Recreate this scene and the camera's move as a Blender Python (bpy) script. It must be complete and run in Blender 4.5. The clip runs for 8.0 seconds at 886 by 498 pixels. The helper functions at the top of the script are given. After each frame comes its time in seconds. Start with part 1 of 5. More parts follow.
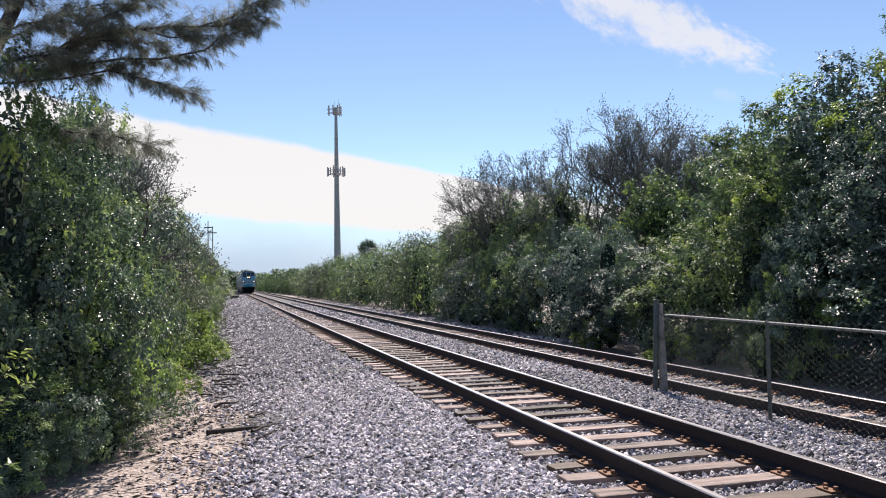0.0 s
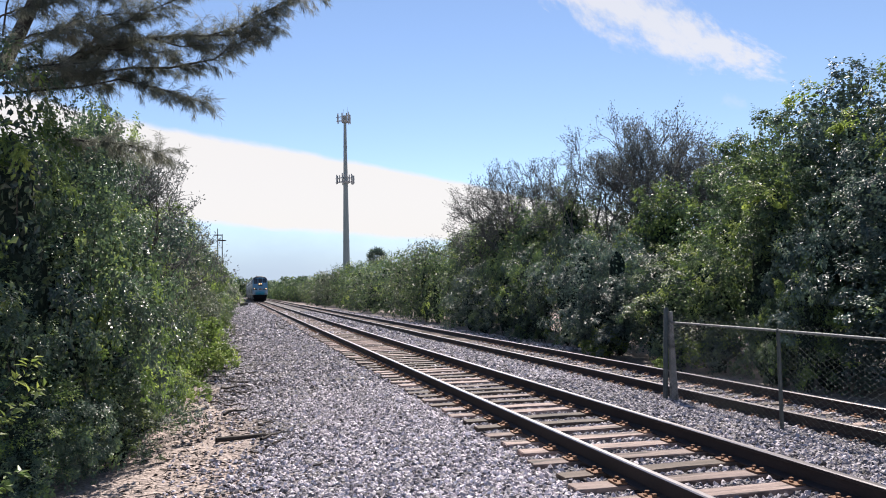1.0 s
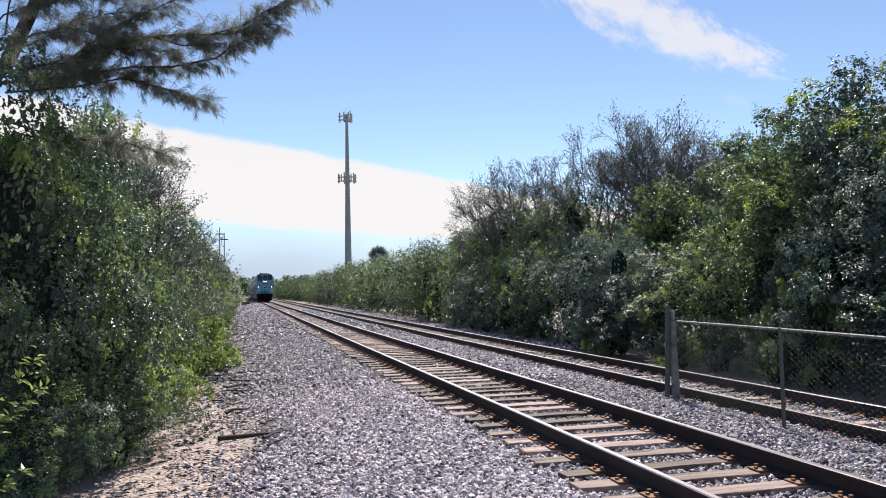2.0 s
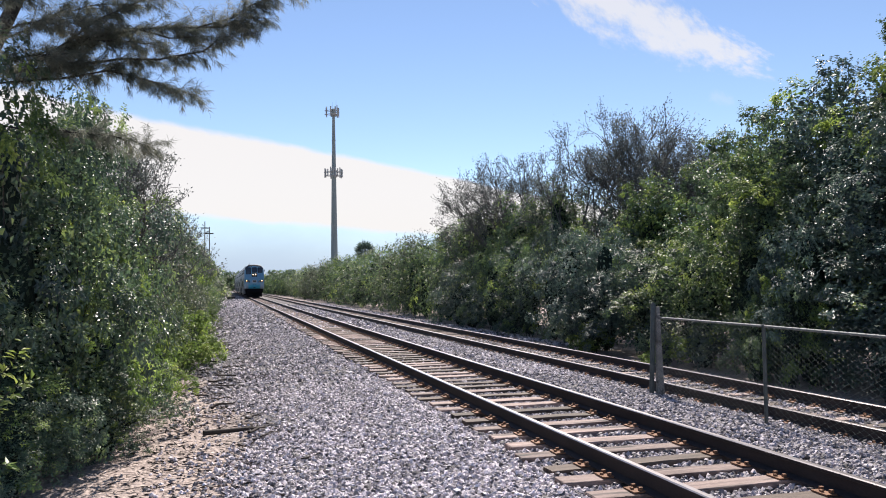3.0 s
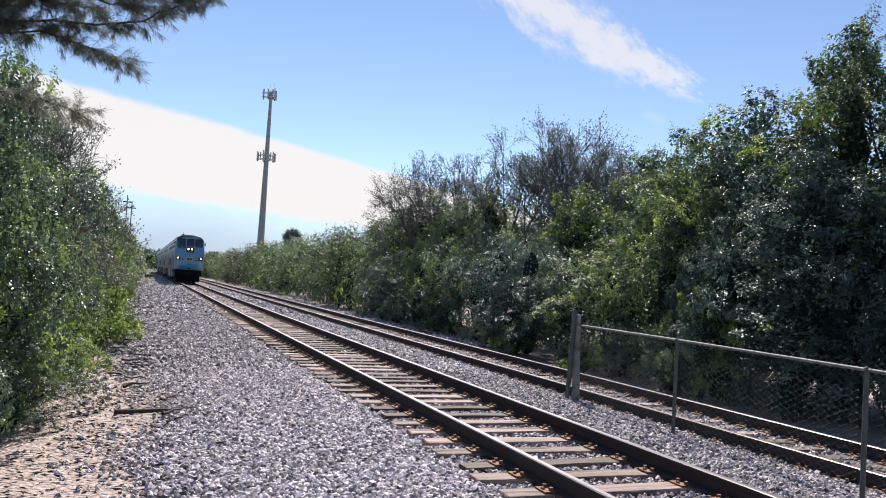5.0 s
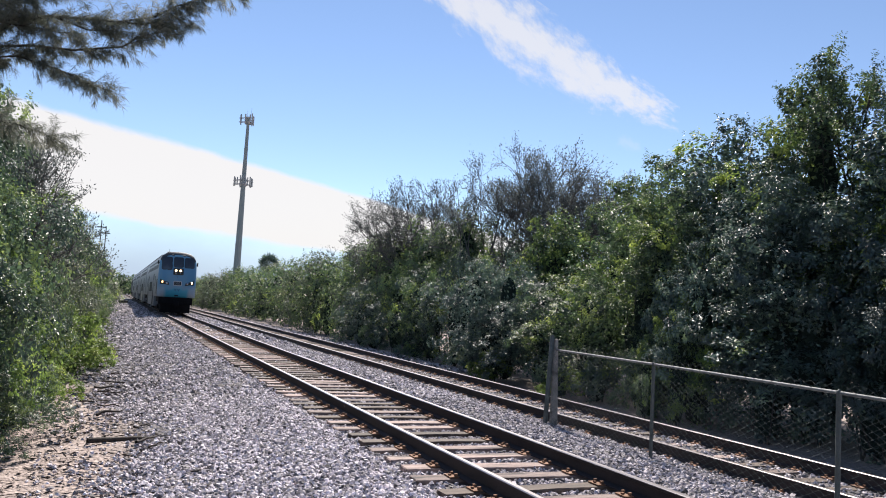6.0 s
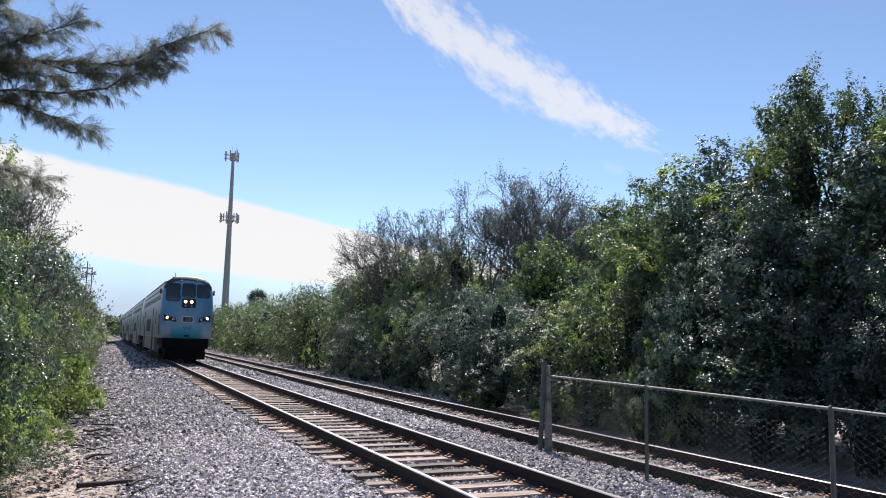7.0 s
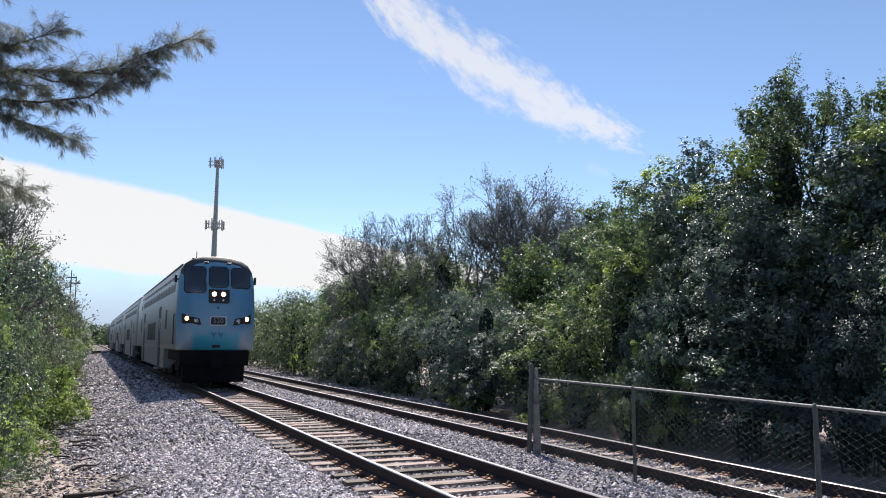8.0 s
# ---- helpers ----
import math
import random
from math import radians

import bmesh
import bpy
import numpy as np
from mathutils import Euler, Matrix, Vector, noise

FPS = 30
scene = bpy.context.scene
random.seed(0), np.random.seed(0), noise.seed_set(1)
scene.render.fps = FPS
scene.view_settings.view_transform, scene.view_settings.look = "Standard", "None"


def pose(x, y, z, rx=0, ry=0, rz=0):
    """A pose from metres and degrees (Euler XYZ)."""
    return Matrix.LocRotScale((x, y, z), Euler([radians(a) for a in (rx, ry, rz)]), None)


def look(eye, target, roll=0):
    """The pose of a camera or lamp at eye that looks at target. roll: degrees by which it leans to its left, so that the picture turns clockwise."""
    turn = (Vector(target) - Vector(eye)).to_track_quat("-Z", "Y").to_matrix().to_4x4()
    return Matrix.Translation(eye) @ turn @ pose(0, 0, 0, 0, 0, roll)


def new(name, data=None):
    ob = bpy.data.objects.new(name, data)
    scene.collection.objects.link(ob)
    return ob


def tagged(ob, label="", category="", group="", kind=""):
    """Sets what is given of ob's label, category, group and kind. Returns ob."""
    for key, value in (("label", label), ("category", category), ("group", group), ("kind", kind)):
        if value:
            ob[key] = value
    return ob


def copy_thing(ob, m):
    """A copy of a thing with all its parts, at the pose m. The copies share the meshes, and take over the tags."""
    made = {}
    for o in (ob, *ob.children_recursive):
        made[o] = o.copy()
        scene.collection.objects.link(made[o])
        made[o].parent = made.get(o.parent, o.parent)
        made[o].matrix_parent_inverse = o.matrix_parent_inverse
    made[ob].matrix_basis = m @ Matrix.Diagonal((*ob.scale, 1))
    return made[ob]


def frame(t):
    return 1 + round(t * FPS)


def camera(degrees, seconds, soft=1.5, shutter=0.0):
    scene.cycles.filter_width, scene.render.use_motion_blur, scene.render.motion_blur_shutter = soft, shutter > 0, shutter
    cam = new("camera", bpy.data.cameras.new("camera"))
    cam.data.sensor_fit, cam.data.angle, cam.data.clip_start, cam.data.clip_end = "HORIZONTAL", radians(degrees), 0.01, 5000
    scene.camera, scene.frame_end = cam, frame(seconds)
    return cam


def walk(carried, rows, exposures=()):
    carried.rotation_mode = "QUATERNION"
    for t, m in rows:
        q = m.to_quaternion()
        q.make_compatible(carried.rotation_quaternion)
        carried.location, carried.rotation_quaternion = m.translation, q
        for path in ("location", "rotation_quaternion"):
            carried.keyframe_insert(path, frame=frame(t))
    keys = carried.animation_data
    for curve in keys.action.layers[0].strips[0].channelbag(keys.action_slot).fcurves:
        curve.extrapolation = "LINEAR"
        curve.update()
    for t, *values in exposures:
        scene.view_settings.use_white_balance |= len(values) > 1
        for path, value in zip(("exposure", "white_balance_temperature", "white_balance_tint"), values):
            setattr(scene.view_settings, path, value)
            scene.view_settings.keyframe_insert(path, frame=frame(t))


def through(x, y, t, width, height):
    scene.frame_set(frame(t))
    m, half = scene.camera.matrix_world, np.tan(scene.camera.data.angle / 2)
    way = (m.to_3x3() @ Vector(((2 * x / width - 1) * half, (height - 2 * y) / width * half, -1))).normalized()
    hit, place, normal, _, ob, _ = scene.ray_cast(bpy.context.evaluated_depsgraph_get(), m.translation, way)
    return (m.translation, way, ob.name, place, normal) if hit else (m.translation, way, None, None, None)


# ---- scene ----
cam = camera(59.9, 8.0, soft=1.0)
PATH = [
    (0, (-4.351, -0.24, 1.849), (-3.812, 1.684, 1.935), -1.0),
    (0.5, (-4.349, -0.236, 1.849), (-3.821, 1.691, 1.949), -1.0),
    (1, (-4.349, -0.233, 1.85), (-3.832, 1.696, 1.956), -1.0),
    (1.5, (-4.35, -0.234, 1.849), (-3.84, 1.697, 1.955), -1.0),
    (3, (-4.366, -0.249, 1.848), (-3.819, 1.673, 1.939), -0.7),
    (3.5, (-4.381, -0.261, 1.847), (-3.791, 1.648, 1.933), 0.1),
    (4, (-4.402, -0.277, 1.845), (-3.765, 1.618, 1.924), 1.3),
    (4.5, (-4.422, -0.294, 1.843), (-3.737, 1.584, 1.914), 2.6),
    (6, (-4.452, -0.341, 1.842), (-3.680, 1.498, 1.996), 3.3),
    (6.5, (-4.46, -0.356, 1.842), (-3.676, 1.473, 2.043), 2.2),
    (7, (-4.465, -0.37, 1.843), (-3.671, 1.451, 2.074), 1.3),
    (7.5, (-4.466, -0.383, 1.845), (-3.66, 1.431, 2.087), 0.7),
    (8, (-4.465, -0.395, 1.847), (-3.64, 1.411, 2.089), 0.4),
]
walk(cam, [(t, look(e, g, r)) for t, e, g, r in PATH], exposures=[(0, 0.85, 6740, 13), (4.5, 0.85, 6740, 13), (8, 0.85, 6580, 11)])

# ---- daylight: high sun ahead of the camera, thin haze ----
SUN_ELEV, SUN_AZ = 45.0, 19.0          # azimuth: degrees from the track's heading towards +x
world = bpy.data.worlds.new("sky")
scene.world = world
world.use_nodes = True
wn, wl = world.node_tree.nodes, world.node_tree.links
sky = wn.new("ShaderNodeTexSky")
sky.sky_type = "NISHITA"
sky.sun_disc = False
sky.sun_elevation = radians(SUN_ELEV)
sky.sun_rotation = radians(SUN_AZ)
sky.air_density, sky.dust_density, sky.ozone_density = 0.85, 0.0, 1.6
wn["Background"].inputs[1].default_value = 0.077
hs = wn.new("ShaderNodeHueSaturation")
hs.inputs["Saturation"].default_value = 0.98
tint = wn.new("ShaderNodeMix")
tint.data_type, tint.blend_type = "RGBA", "MULTIPLY"
tint.inputs["Factor"].default_value = 1.0
tint.inputs["B"].default_value = (0.96, 1.0, 1.06, 1)
wl.new(sky.outputs[0], hs.inputs["Color"])
wl.new(hs.outputs[0], tint.inputs["A"])
wl.new(tint.outputs["Result"], wn["Background"].inputs[0])
sun = new("sun", bpy.data.lights.new("sun", "SUN"))
sun.data.energy, sun.data.angle, sun.data.color = 5.0, radians(0.55), (1.0, 0.95, 0.88)
sd = Vector((math.sin(radians(SUN_AZ)) * math.cos(radians(SUN_ELEV)), math.cos(radians(SUN_AZ)) * math.cos(radians(SUN_ELEV)), math.sin(radians(SUN_ELEV))))
sun.matrix_world = look(sd * 60, (0, 0, 0))


# ---- materials ----
def nodes_of(name):
    m = bpy.data.materials.new(name)
    m.use_nodes = True
    return m, m.node_tree.nodes, m.node_tree.links, m.node_tree.nodes["Principled BSDF"]


def surface(name, c1, c2, scale=4.0, rough=0.8, metal=0.0, bump=0.3, fine=60.0, spots=None, vary=0.0, stretch=(1, 1, 1), spec=0.5):
    """Two colours mixed at a coarse and a fine scale, with relief; spots: a third colour in blotches; vary: per object."""
    m, n, l, p = nodes_of(name)
    tc, mp = n.new("ShaderNodeTexCoord"), n.new("ShaderNodeMapping")
    mp.inputs["Scale"].default_value = stretch
    l.new(tc.outputs["Object"], mp.inputs[0])
    info = n.new("ShaderNodeObjectInfo")
    off = n.new("ShaderNodeVectorMath")
    off.operation = "SCALE"
    off.inputs[0].default_value = (37.0, 19.0, 53.0)
    l.new(info.outputs["Random"], off.inputs["Scale"])
    l.new(off.outputs[0], mp.inputs["Location"])
    a, b = n.new("ShaderNodeTexNoise"), n.new("ShaderNodeTexNoise")
    a.inputs["Scale"].default_value, a.inputs["Detail"].default_value = scale, 5
    b.inputs["Scale"].default_value, b.inputs["Detail"].default_value = fine, 4
    l.new(mp.outputs[0], a.inputs[0])
    l.new(mp.outputs[0], b.inputs[0])
    mix = n.new("ShaderNodeMath")
    mix.operation = "ADD"
    l.new(a.outputs[0], mix.inputs[0])
    l.new(b.outputs[0], mix.inputs[1])
    rmp = n.new("ShaderNodeValToRGB")
    rmp.color_ramp.elements[0].position, rmp.color_ramp.elements[1].position = 0.36, 0.64
    rmp.color_ramp.elements[0].color, rmp.color_ramp.elements[1].color = (*c1, 1), (*c2, 1)
    half = n.new("ShaderNodeMath")
    half.operation = "MULTIPLY"
    half.inputs[1].default_value = 0.5
    l.new(mix.outputs[0], half.inputs[0])
    l.new(half.outputs[0], rmp.inputs[0])
    col = rmp.outputs[0]
    if spots:
        s = n.new("ShaderNodeTexNoise")
        s.inputs["Scale"].default_value, s.inputs["Detail"].default_value = scale * 0.7 + 1.3, 6
        l.new(mp.outputs[0], s.inputs[0])
        r2 = n.new("ShaderNodeValToRGB")
        r2.color_ramp.elements[0].position, r2.color_ramp.elements[1].position = 0.52, 0.66
        l.new(s.outputs[0], r2.inputs[0])
        mc = n.new("ShaderNodeMix")
        mc.data_type = "RGBA"
        l.new(r2.outputs[0], mc.inputs["Factor"])
        l.new(col, mc.inputs["A"])
        mc.inputs["B"].default_value = (*spots, 1)
        col = mc.outputs["Result"]
    if vary:
        hv = n.new("ShaderNodeHueSaturation")
        mr = n.new("ShaderNodeMapRange")
        mr.inputs["To Min"].default_value, mr.inputs["To Max"].default_value = 1 - vary, 1 + vary
        l.new(info.outputs["Random"], mr.inputs[0])
        l.new(mr.outputs[0], hv.inputs["Value"])
        l.new(col, hv.inputs["Color"])
        col = hv.outputs[0]
    l.new(col, p.inputs["Base Color"])
    p.inputs["Roughness"].default_value, p.inputs["Metallic"].default_value = rough, metal
    p.inputs["Specular IOR Level"].default_value = spec
    if bump:
        bp = n.new("ShaderNodeBump")
        bp.inputs["Strength"].default_value, bp.inputs["Distance"].default_value = bump, 0.01
        l.new(half.outputs[0], bp.inputs["Height"])
        l.new(bp.outputs[0], p.inputs["Normal"])
    return m


def leafy(name, dark, mid, light, through=0.35, rough=0.4, spec=0.5, light_from=0.86):
    """Leaves: colour by leaf, light through the blade, a waxy sheen."""
    m, n, l, p = nodes_of(name)
    g = n.new("ShaderNodeNewGeometry")
    info = n.new("ShaderNodeObjectInfo")
    tc = n.new("ShaderNodeTexCoord")
    nz = n.new("ShaderNodeTexNoise")
    nz.inputs["Scale"].default_value, nz.inputs["Detail"].default_value = 1.5, 1.0
    l.new(tc.outputs["Object"], nz.inputs[0])
    s = n.new("ShaderNodeMath")
    s.operation = "MULTIPLY_ADD"
    s.inputs[1].default_value = 0.36
    l.new(g.outputs["Random Per Island"], s.inputs[0])
    s2 = n.new("ShaderNodeMath")
    s2.operation = "MULTIPLY_ADD"
    s2.inputs[1].default_value, s2.inputs[2].default_value = 2.1, -0.72
    l.new(nz.outputs[0], s2.inputs[0])
    l.new(s2.outputs[0], s.inputs[2])
    r = n.new("ShaderNodeValToRGB")
    e = r.color_ramp.elements
    e[0].position, e[0].color = 0.1, (*dark, 1)
    e[1].position, e[1].color = light_from + 0.12, (*light, 1)
    x = e.new(light_from - 0.22)
    x.color = (*mid, 1)
    l.new(s.outputs[0], r.inputs[0])
    hv = n.new("ShaderNodeHueSaturation")
    mr = n.new("ShaderNodeMapRange")
    mr.inputs["To Min"].default_value, mr.inputs["To Max"].default_value = 0.65, 1.35
    l.new(info.outputs["Random"], mr.inputs[0])
    l.new(mr.outputs[0], hv.inputs["Value"])
    l.new(r.outputs[0], hv.inputs["Color"])
    l.new(hv.outputs[0], p.inputs["Base Color"])
    p.inputs["Roughness"].default_value, p.inputs["Specular IOR Level"].default_value = rough, spec
    t = n.new("ShaderNodeBsdfTranslucent")
    l.new(hv.outputs[0], t.inputs[0])
    mx = n.new("ShaderNodeMixShader")
    mx.inputs[0].default_value = through
    l.new(p.outputs[0], mx.inputs[1])
    l.new(t.outputs[0], mx.inputs[2])
    l.new(mx.outputs[0], n["Material Output"].inputs[0])
    return m


def plain(name, c, rough=0.5, metal=0.0, spec=0.5):
    m, n, l, p = nodes_of(name)
    p.inputs["Base Color"].default_value = (*c, 1)
    p.inputs["Roughness"].default_value, p.inputs["Metallic"].default_value = rough, metal
    p.inputs["Specular IOR Level"].default_value = spec
    return m


def glow(name, c, strength):
    m, n, l, p = nodes_of(name)
    p.inputs["Base Color"].default_value = (*c, 1)
    p.inputs["Emission Color"].default_value, p.inputs["Emission Strength"].default_value = (*c, 1), strength
    return m


M_LEAF = leafy("leaf_green", (0.034, 0.060, 0.034), (0.10, 0.165, 0.072), (0.27, 0.36, 0.085), 0.38, 0.5, 0.9, 0.86)
M_LEAF_GLOSSY = leafy("leaf_glossy_green", (0.034, 0.058, 0.040), (0.092, 0.15, 0.085), (0.26, 0.34, 0.10), 0.34, 0.46, 0.95, 0.86)
# dark green leaves; the blue of the hedge's shade is put into this colour
M_LEAF_DARK = leafy("leaf_dark_green", (0.030, 0.054, 0.048), (0.082, 0.136, 0.108), (0.20, 0.27, 0.145), 0.3, 0.48, 0.9, 0.9)
# yellow-green leaves, with sunlight on lit boughs put into the paler tones too
M_LEAF_BRIGHT = leafy("leaf_yellow_green", (0.08, 0.13, 0.04), (0.18, 0.265, 0.065), (0.42, 0.50, 0.12), 0.5, 0.46, 0.5)
M_LEAF_GREY = leafy("leaf_grey_brown", (0.055, 0.065, 0.064), (0.102, 0.12, 0.117), (0.20, 0.215, 0.20), 0.28, 0.6, 0.4)
M_LEAF_OLIVE = leafy("leaf_olive", (0.05, 0.064, 0.04), (0.118, 0.152, 0.088), (0.28, 0.30, 0.17), 0.32, 0.5, 0.8)
M_NEEDLE = leafy("needle_grey_green", (0.10, 0.115, 0.095), (0.19, 0.205, 0.165), (0.30, 0.30, 0.235), 0.5, 0.6, 0.4)
# near-black bluish colour standing in for the shade deep inside the shrubs
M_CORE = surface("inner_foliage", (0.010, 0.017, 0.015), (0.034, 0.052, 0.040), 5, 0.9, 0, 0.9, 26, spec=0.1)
M_BARK = surface("bark", (0.02, 0.017, 0.015), (0.065, 0.057, 0.05), 6, 0.9, 0, 0.8, 40, stretch=(1, 1, 0.25))
M_TWIG = surface("grey_twig_bark", (0.05, 0.048, 0.047), (0.13, 0.125, 0.122), 6, 0.9, 0, 0.4, 40)
M_DEAD = surface("dead_wood", (0.016, 0.012, 0.01), (0.06, 0.045, 0.036), 9, 0.9, 0, 0.6, 70)
M_TIE = surface("weathered_tie_wood", (0.135, 0.092, 0.080), (0.36, 0.268, 0.238), 5, 0.85, 0, 0.9, 55, spots=(0.06, 0.047, 0.043), vary=0.4, stretch=(0.25, 2.2, 1))
M_TIE_DARK = surface("dark_tie_wood", (0.043, 0.031, 0.025), (0.128, 0.093, 0.072), 5, 0.85, 0, 0.7, 55, vary=0.3, stretch=(0.25, 2.2, 1))
M_RUST = surface("rusted_rail_steel", (0.016, 0.0115, 0.012), (0.034, 0.0235, 0.0235), 5, 0.75, 0.15, 0.3, 80, stretch=(1, 0.3, 1))
M_RAILTOP = surface("worn_rail_top", (0.20, 0.18, 0.18), (0.36, 0.33, 0.33), 3, 0.34, 1.0, 0.05, 90, stretch=(4, 0.1, 1))
M_PLATE = surface("rusty_plate", (0.128, 0.060, 0.032), (0.288, 0.152, 0.088), 14, 0.85, 0.2, 0.4, 90)
M_WIRE = surface("dull_fence_wire", (0.04, 0.053, 0.057), (0.095, 0.12, 0.128), 8, 0.6, 0.2, 0, 90)
M_GALV = surface("galvanised_steel", (0.13, 0.14, 0.14), (0.21, 0.22, 0.22), 8, 0.7, 0.3, 0.1, 90)
M_GALV_DARK = surface("weathered_galvanised_steel", (0.055, 0.064, 0.062), (0.115, 0.128, 0.124), 8, 0.65, 0.3, 0.1, 90)
M_POST_PALE = surface("pale_weathered_post", (0.16, 0.155, 0.15), (0.34, 0.325, 0.31), 6, 0.85, 0, 0.5, 60, spots=(0.09, 0.085, 0.08))
M_TOWER = surface("painted_tower_steel", (0.178, 0.221, 0.230), (0.230, 0.272, 0.281), 0.6, 0.6, 0.1, 0.02, 6, stretch=(1, 1, 0.15))
M_ANT = surface("antenna_grey", (0.247, 0.270, 0.285), (0.315, 0.338, 0.352), 2, 0.6, 0, 0.02, 10)
M_BLACK = surface("black_underframe", (0.005, 0.005, 0.006), (0.012, 0.012, 0.014), 3, 0.8, 0.0, 0.2, 30, spec=0.12)
M_WHITE = surface("train_white_paint", (0.425, 0.451, 0.476), (0.510, 0.535, 0.561), 0.8, 0.35, 0, 0.03, 9)
M_SILVER = surface("train_silver_paint", (0.165, 0.187, 0.217), (0.225, 0.252, 0.286), 0.7, 0.4, 0.1, 0.03, 8)
M_ROOF = surface("train_roof_dark", (0.028, 0.032, 0.036), (0.055, 0.06, 0.065), 1.5, 0.6, 0, 0.05, 12)
M_GLASS = plain("dark_train_glass", (0.028, 0.037, 0.05), 0.08, 0, 0.7)
M_GLASS_SIDE = plain("tinted_side_glass", (0.03, 0.036, 0.045), 0.45, 0, 0.08)
M_RUBBER = plain("black_rubber", (0.012, 0.012, 0.013), 0.6)
M_LAMP = glow("lit_lamp_lens", (1.0, 0.68, 0.38), 2.8)
M_LAMP_AMBER = glow("amber_lamp_lens", (1.0, 0.58, 0.25), 2.0)
M_CHROME = plain("lamp_reflector", (0.6, 0.6, 0.6), 0.2, 1.0)
M_EMBLEM = plain("emblem_blue", (0.04, 0.16, 0.30), 0.4)
M_BOXM = surface("dark_box_metal", (0.03, 0.03, 0.032), (0.07, 0.07, 0.07), 4, 0.6, 0.2, 0.1, 40)
M_CONC = surface("pale_roof_sheet", (0.45, 0.46, 0.46), (0.6, 0.61, 0.6), 0.5, 0.7, 0, 0.05, 10)


def nose_paint():
    """White paint that turns sky blue over the nose and teal low in the middle, as the livery does."""
    m, n, l, p = nodes_of("nose_livery")
    tc, sp = n.new("ShaderNodeTexCoord"), n.new("ShaderNodeSeparateXYZ")
    l.new(tc.outputs["Object"], sp.inputs[0])
    nz = n.new("ShaderNodeTexNoise")
    nz.inputs["Scale"].default_value, nz.inputs["Detail"].default_value = 1.1, 4
    l.new(tc.outputs["Object"], nz.inputs[0])
    add = n.new("ShaderNodeMath")
    add.operation = "MULTIPLY_ADD"
    add.inputs[1].default_value = 1.3
    l.new(nz.outputs[0], add.inputs[0])
    l.new(sp.outputs["Z"], add.inputs[2])
    r = n.new("ShaderNodeValToRGB")
    e = r.color_ramp.elements
    mr = n.new("ShaderNodeMapRange")
    mr.inputs["From Min"].default_value, mr.inputs["From Max"].default_value = 1.2, 5.6
    l.new(add.outputs[0], mr.inputs[0])
    l.new(mr.outputs[0], r.inputs[0])
    e[0].position, e[0].color = 0.1, (0.31, 0.38, 0.46, 1)
    e[1].position, e[1].color = 1.0, (0.24, 0.42, 0.54, 1)
    for pos, c in ((0.3, (0.26, 0.37, 0.47)), (0.42, (0.10, 0.27, 0.43)), (0.62, (0.09, 0.25, 0.41)), (0.8, (0.12, 0.29, 0.41))):
        e.new(pos).color = (*c, 1)
    # teal field, low and central
    ax = n.new("ShaderNodeMath")
    ax.operation = "ABSOLUTE"
    l.new(sp.outputs["X"], ax.inputs[0])
    mx = n.new("ShaderNodeMapRange")
    mx.inputs["From Min"].default_value, mx.inputs["From Max"].default_value = 1.02, 0.78
    l.new(ax.outputs[0], mx.inputs[0])
    mz = n.new("ShaderNodeMapRange")
    l.new(add.outputs[0], mz.inputs[0])
    mz.inputs["From Min"].default_value, mz.inputs["From Max"].default_value = 2.92, 2.5
    mul = n.new("ShaderNodeMath")
    mul.operation = "MULTIPLY"
    l.new(mx.outputs[0], mul.inputs[0])
    l.new(mz.outputs[0], mul.inputs[1])
    mc = n.new("ShaderNodeMix")
    mc.data_type = "RGBA"
    l.new(mul.outputs[0], mc.inputs["Factor"])
    l.new(r.outputs[0], mc.inputs["A"])
    mc.inputs["B"].default_value = (0.05, 0.34, 0.50, 1)
    l.new(mc.outputs["Result"], p.inputs["Base Color"])
    p.inputs["Roughness"].default_value = 0.3
    return m


M_NOSE = nose_paint()


def stone_material(name, value):
    m, n, l, p = nodes_of(name)
    g, tc, nz = n.new("ShaderNodeNewGeometry"), n.new("ShaderNodeTexCoord"), n.new("ShaderNodeTexNoise")
    nz.inputs["Scale"].default_value, nz.inputs["Detail"].default_value = 45, 4
    l.new(tc.outputs["Object"], nz.inputs[0])
    r = n.new("ShaderNodeValToRGB")
    e = r.color_ramp.elements
    e[0].color, e[1].color = (0.05, 0.043, 0.047, 1), (0.78, 0.67, 0.72, 1)
    e.new(0.5).color = (0.35, 0.301, 0.325, 1)
    e.new(0.8).color = (0.60, 0.515, 0.555, 1)
    l.new(g.outputs["Random Per Island"], r.inputs[0])
    mx = n.new("ShaderNodeMix")
    mx.data_type, mx.blend_type = "RGBA", "MULTIPLY"
    mx.inputs["Factor"].default_value = 0.5
    l.new(r.outputs[0], mx.inputs["A"])
    l.new(nz.outputs[0], mx.inputs["B"])
    hv = n.new("ShaderNodeHueSaturation")
    hv.inputs["Saturation"].default_value, hv.inputs["Value"].default_value = 0.7, value
    l.new(mx.outputs["Result"], hv.inputs["Color"])
    l.new(hv.outputs[0], p.inputs["Base Color"])
    p.inputs["Roughness"].default_value = 0.75
    return m


M_STONE = stone_material("ballast_stone", 1.46)
# the same stone at a lower value, between and beyond the tracks
M_STONE_DARK = stone_material("dark_ballast_stone", 1.04)


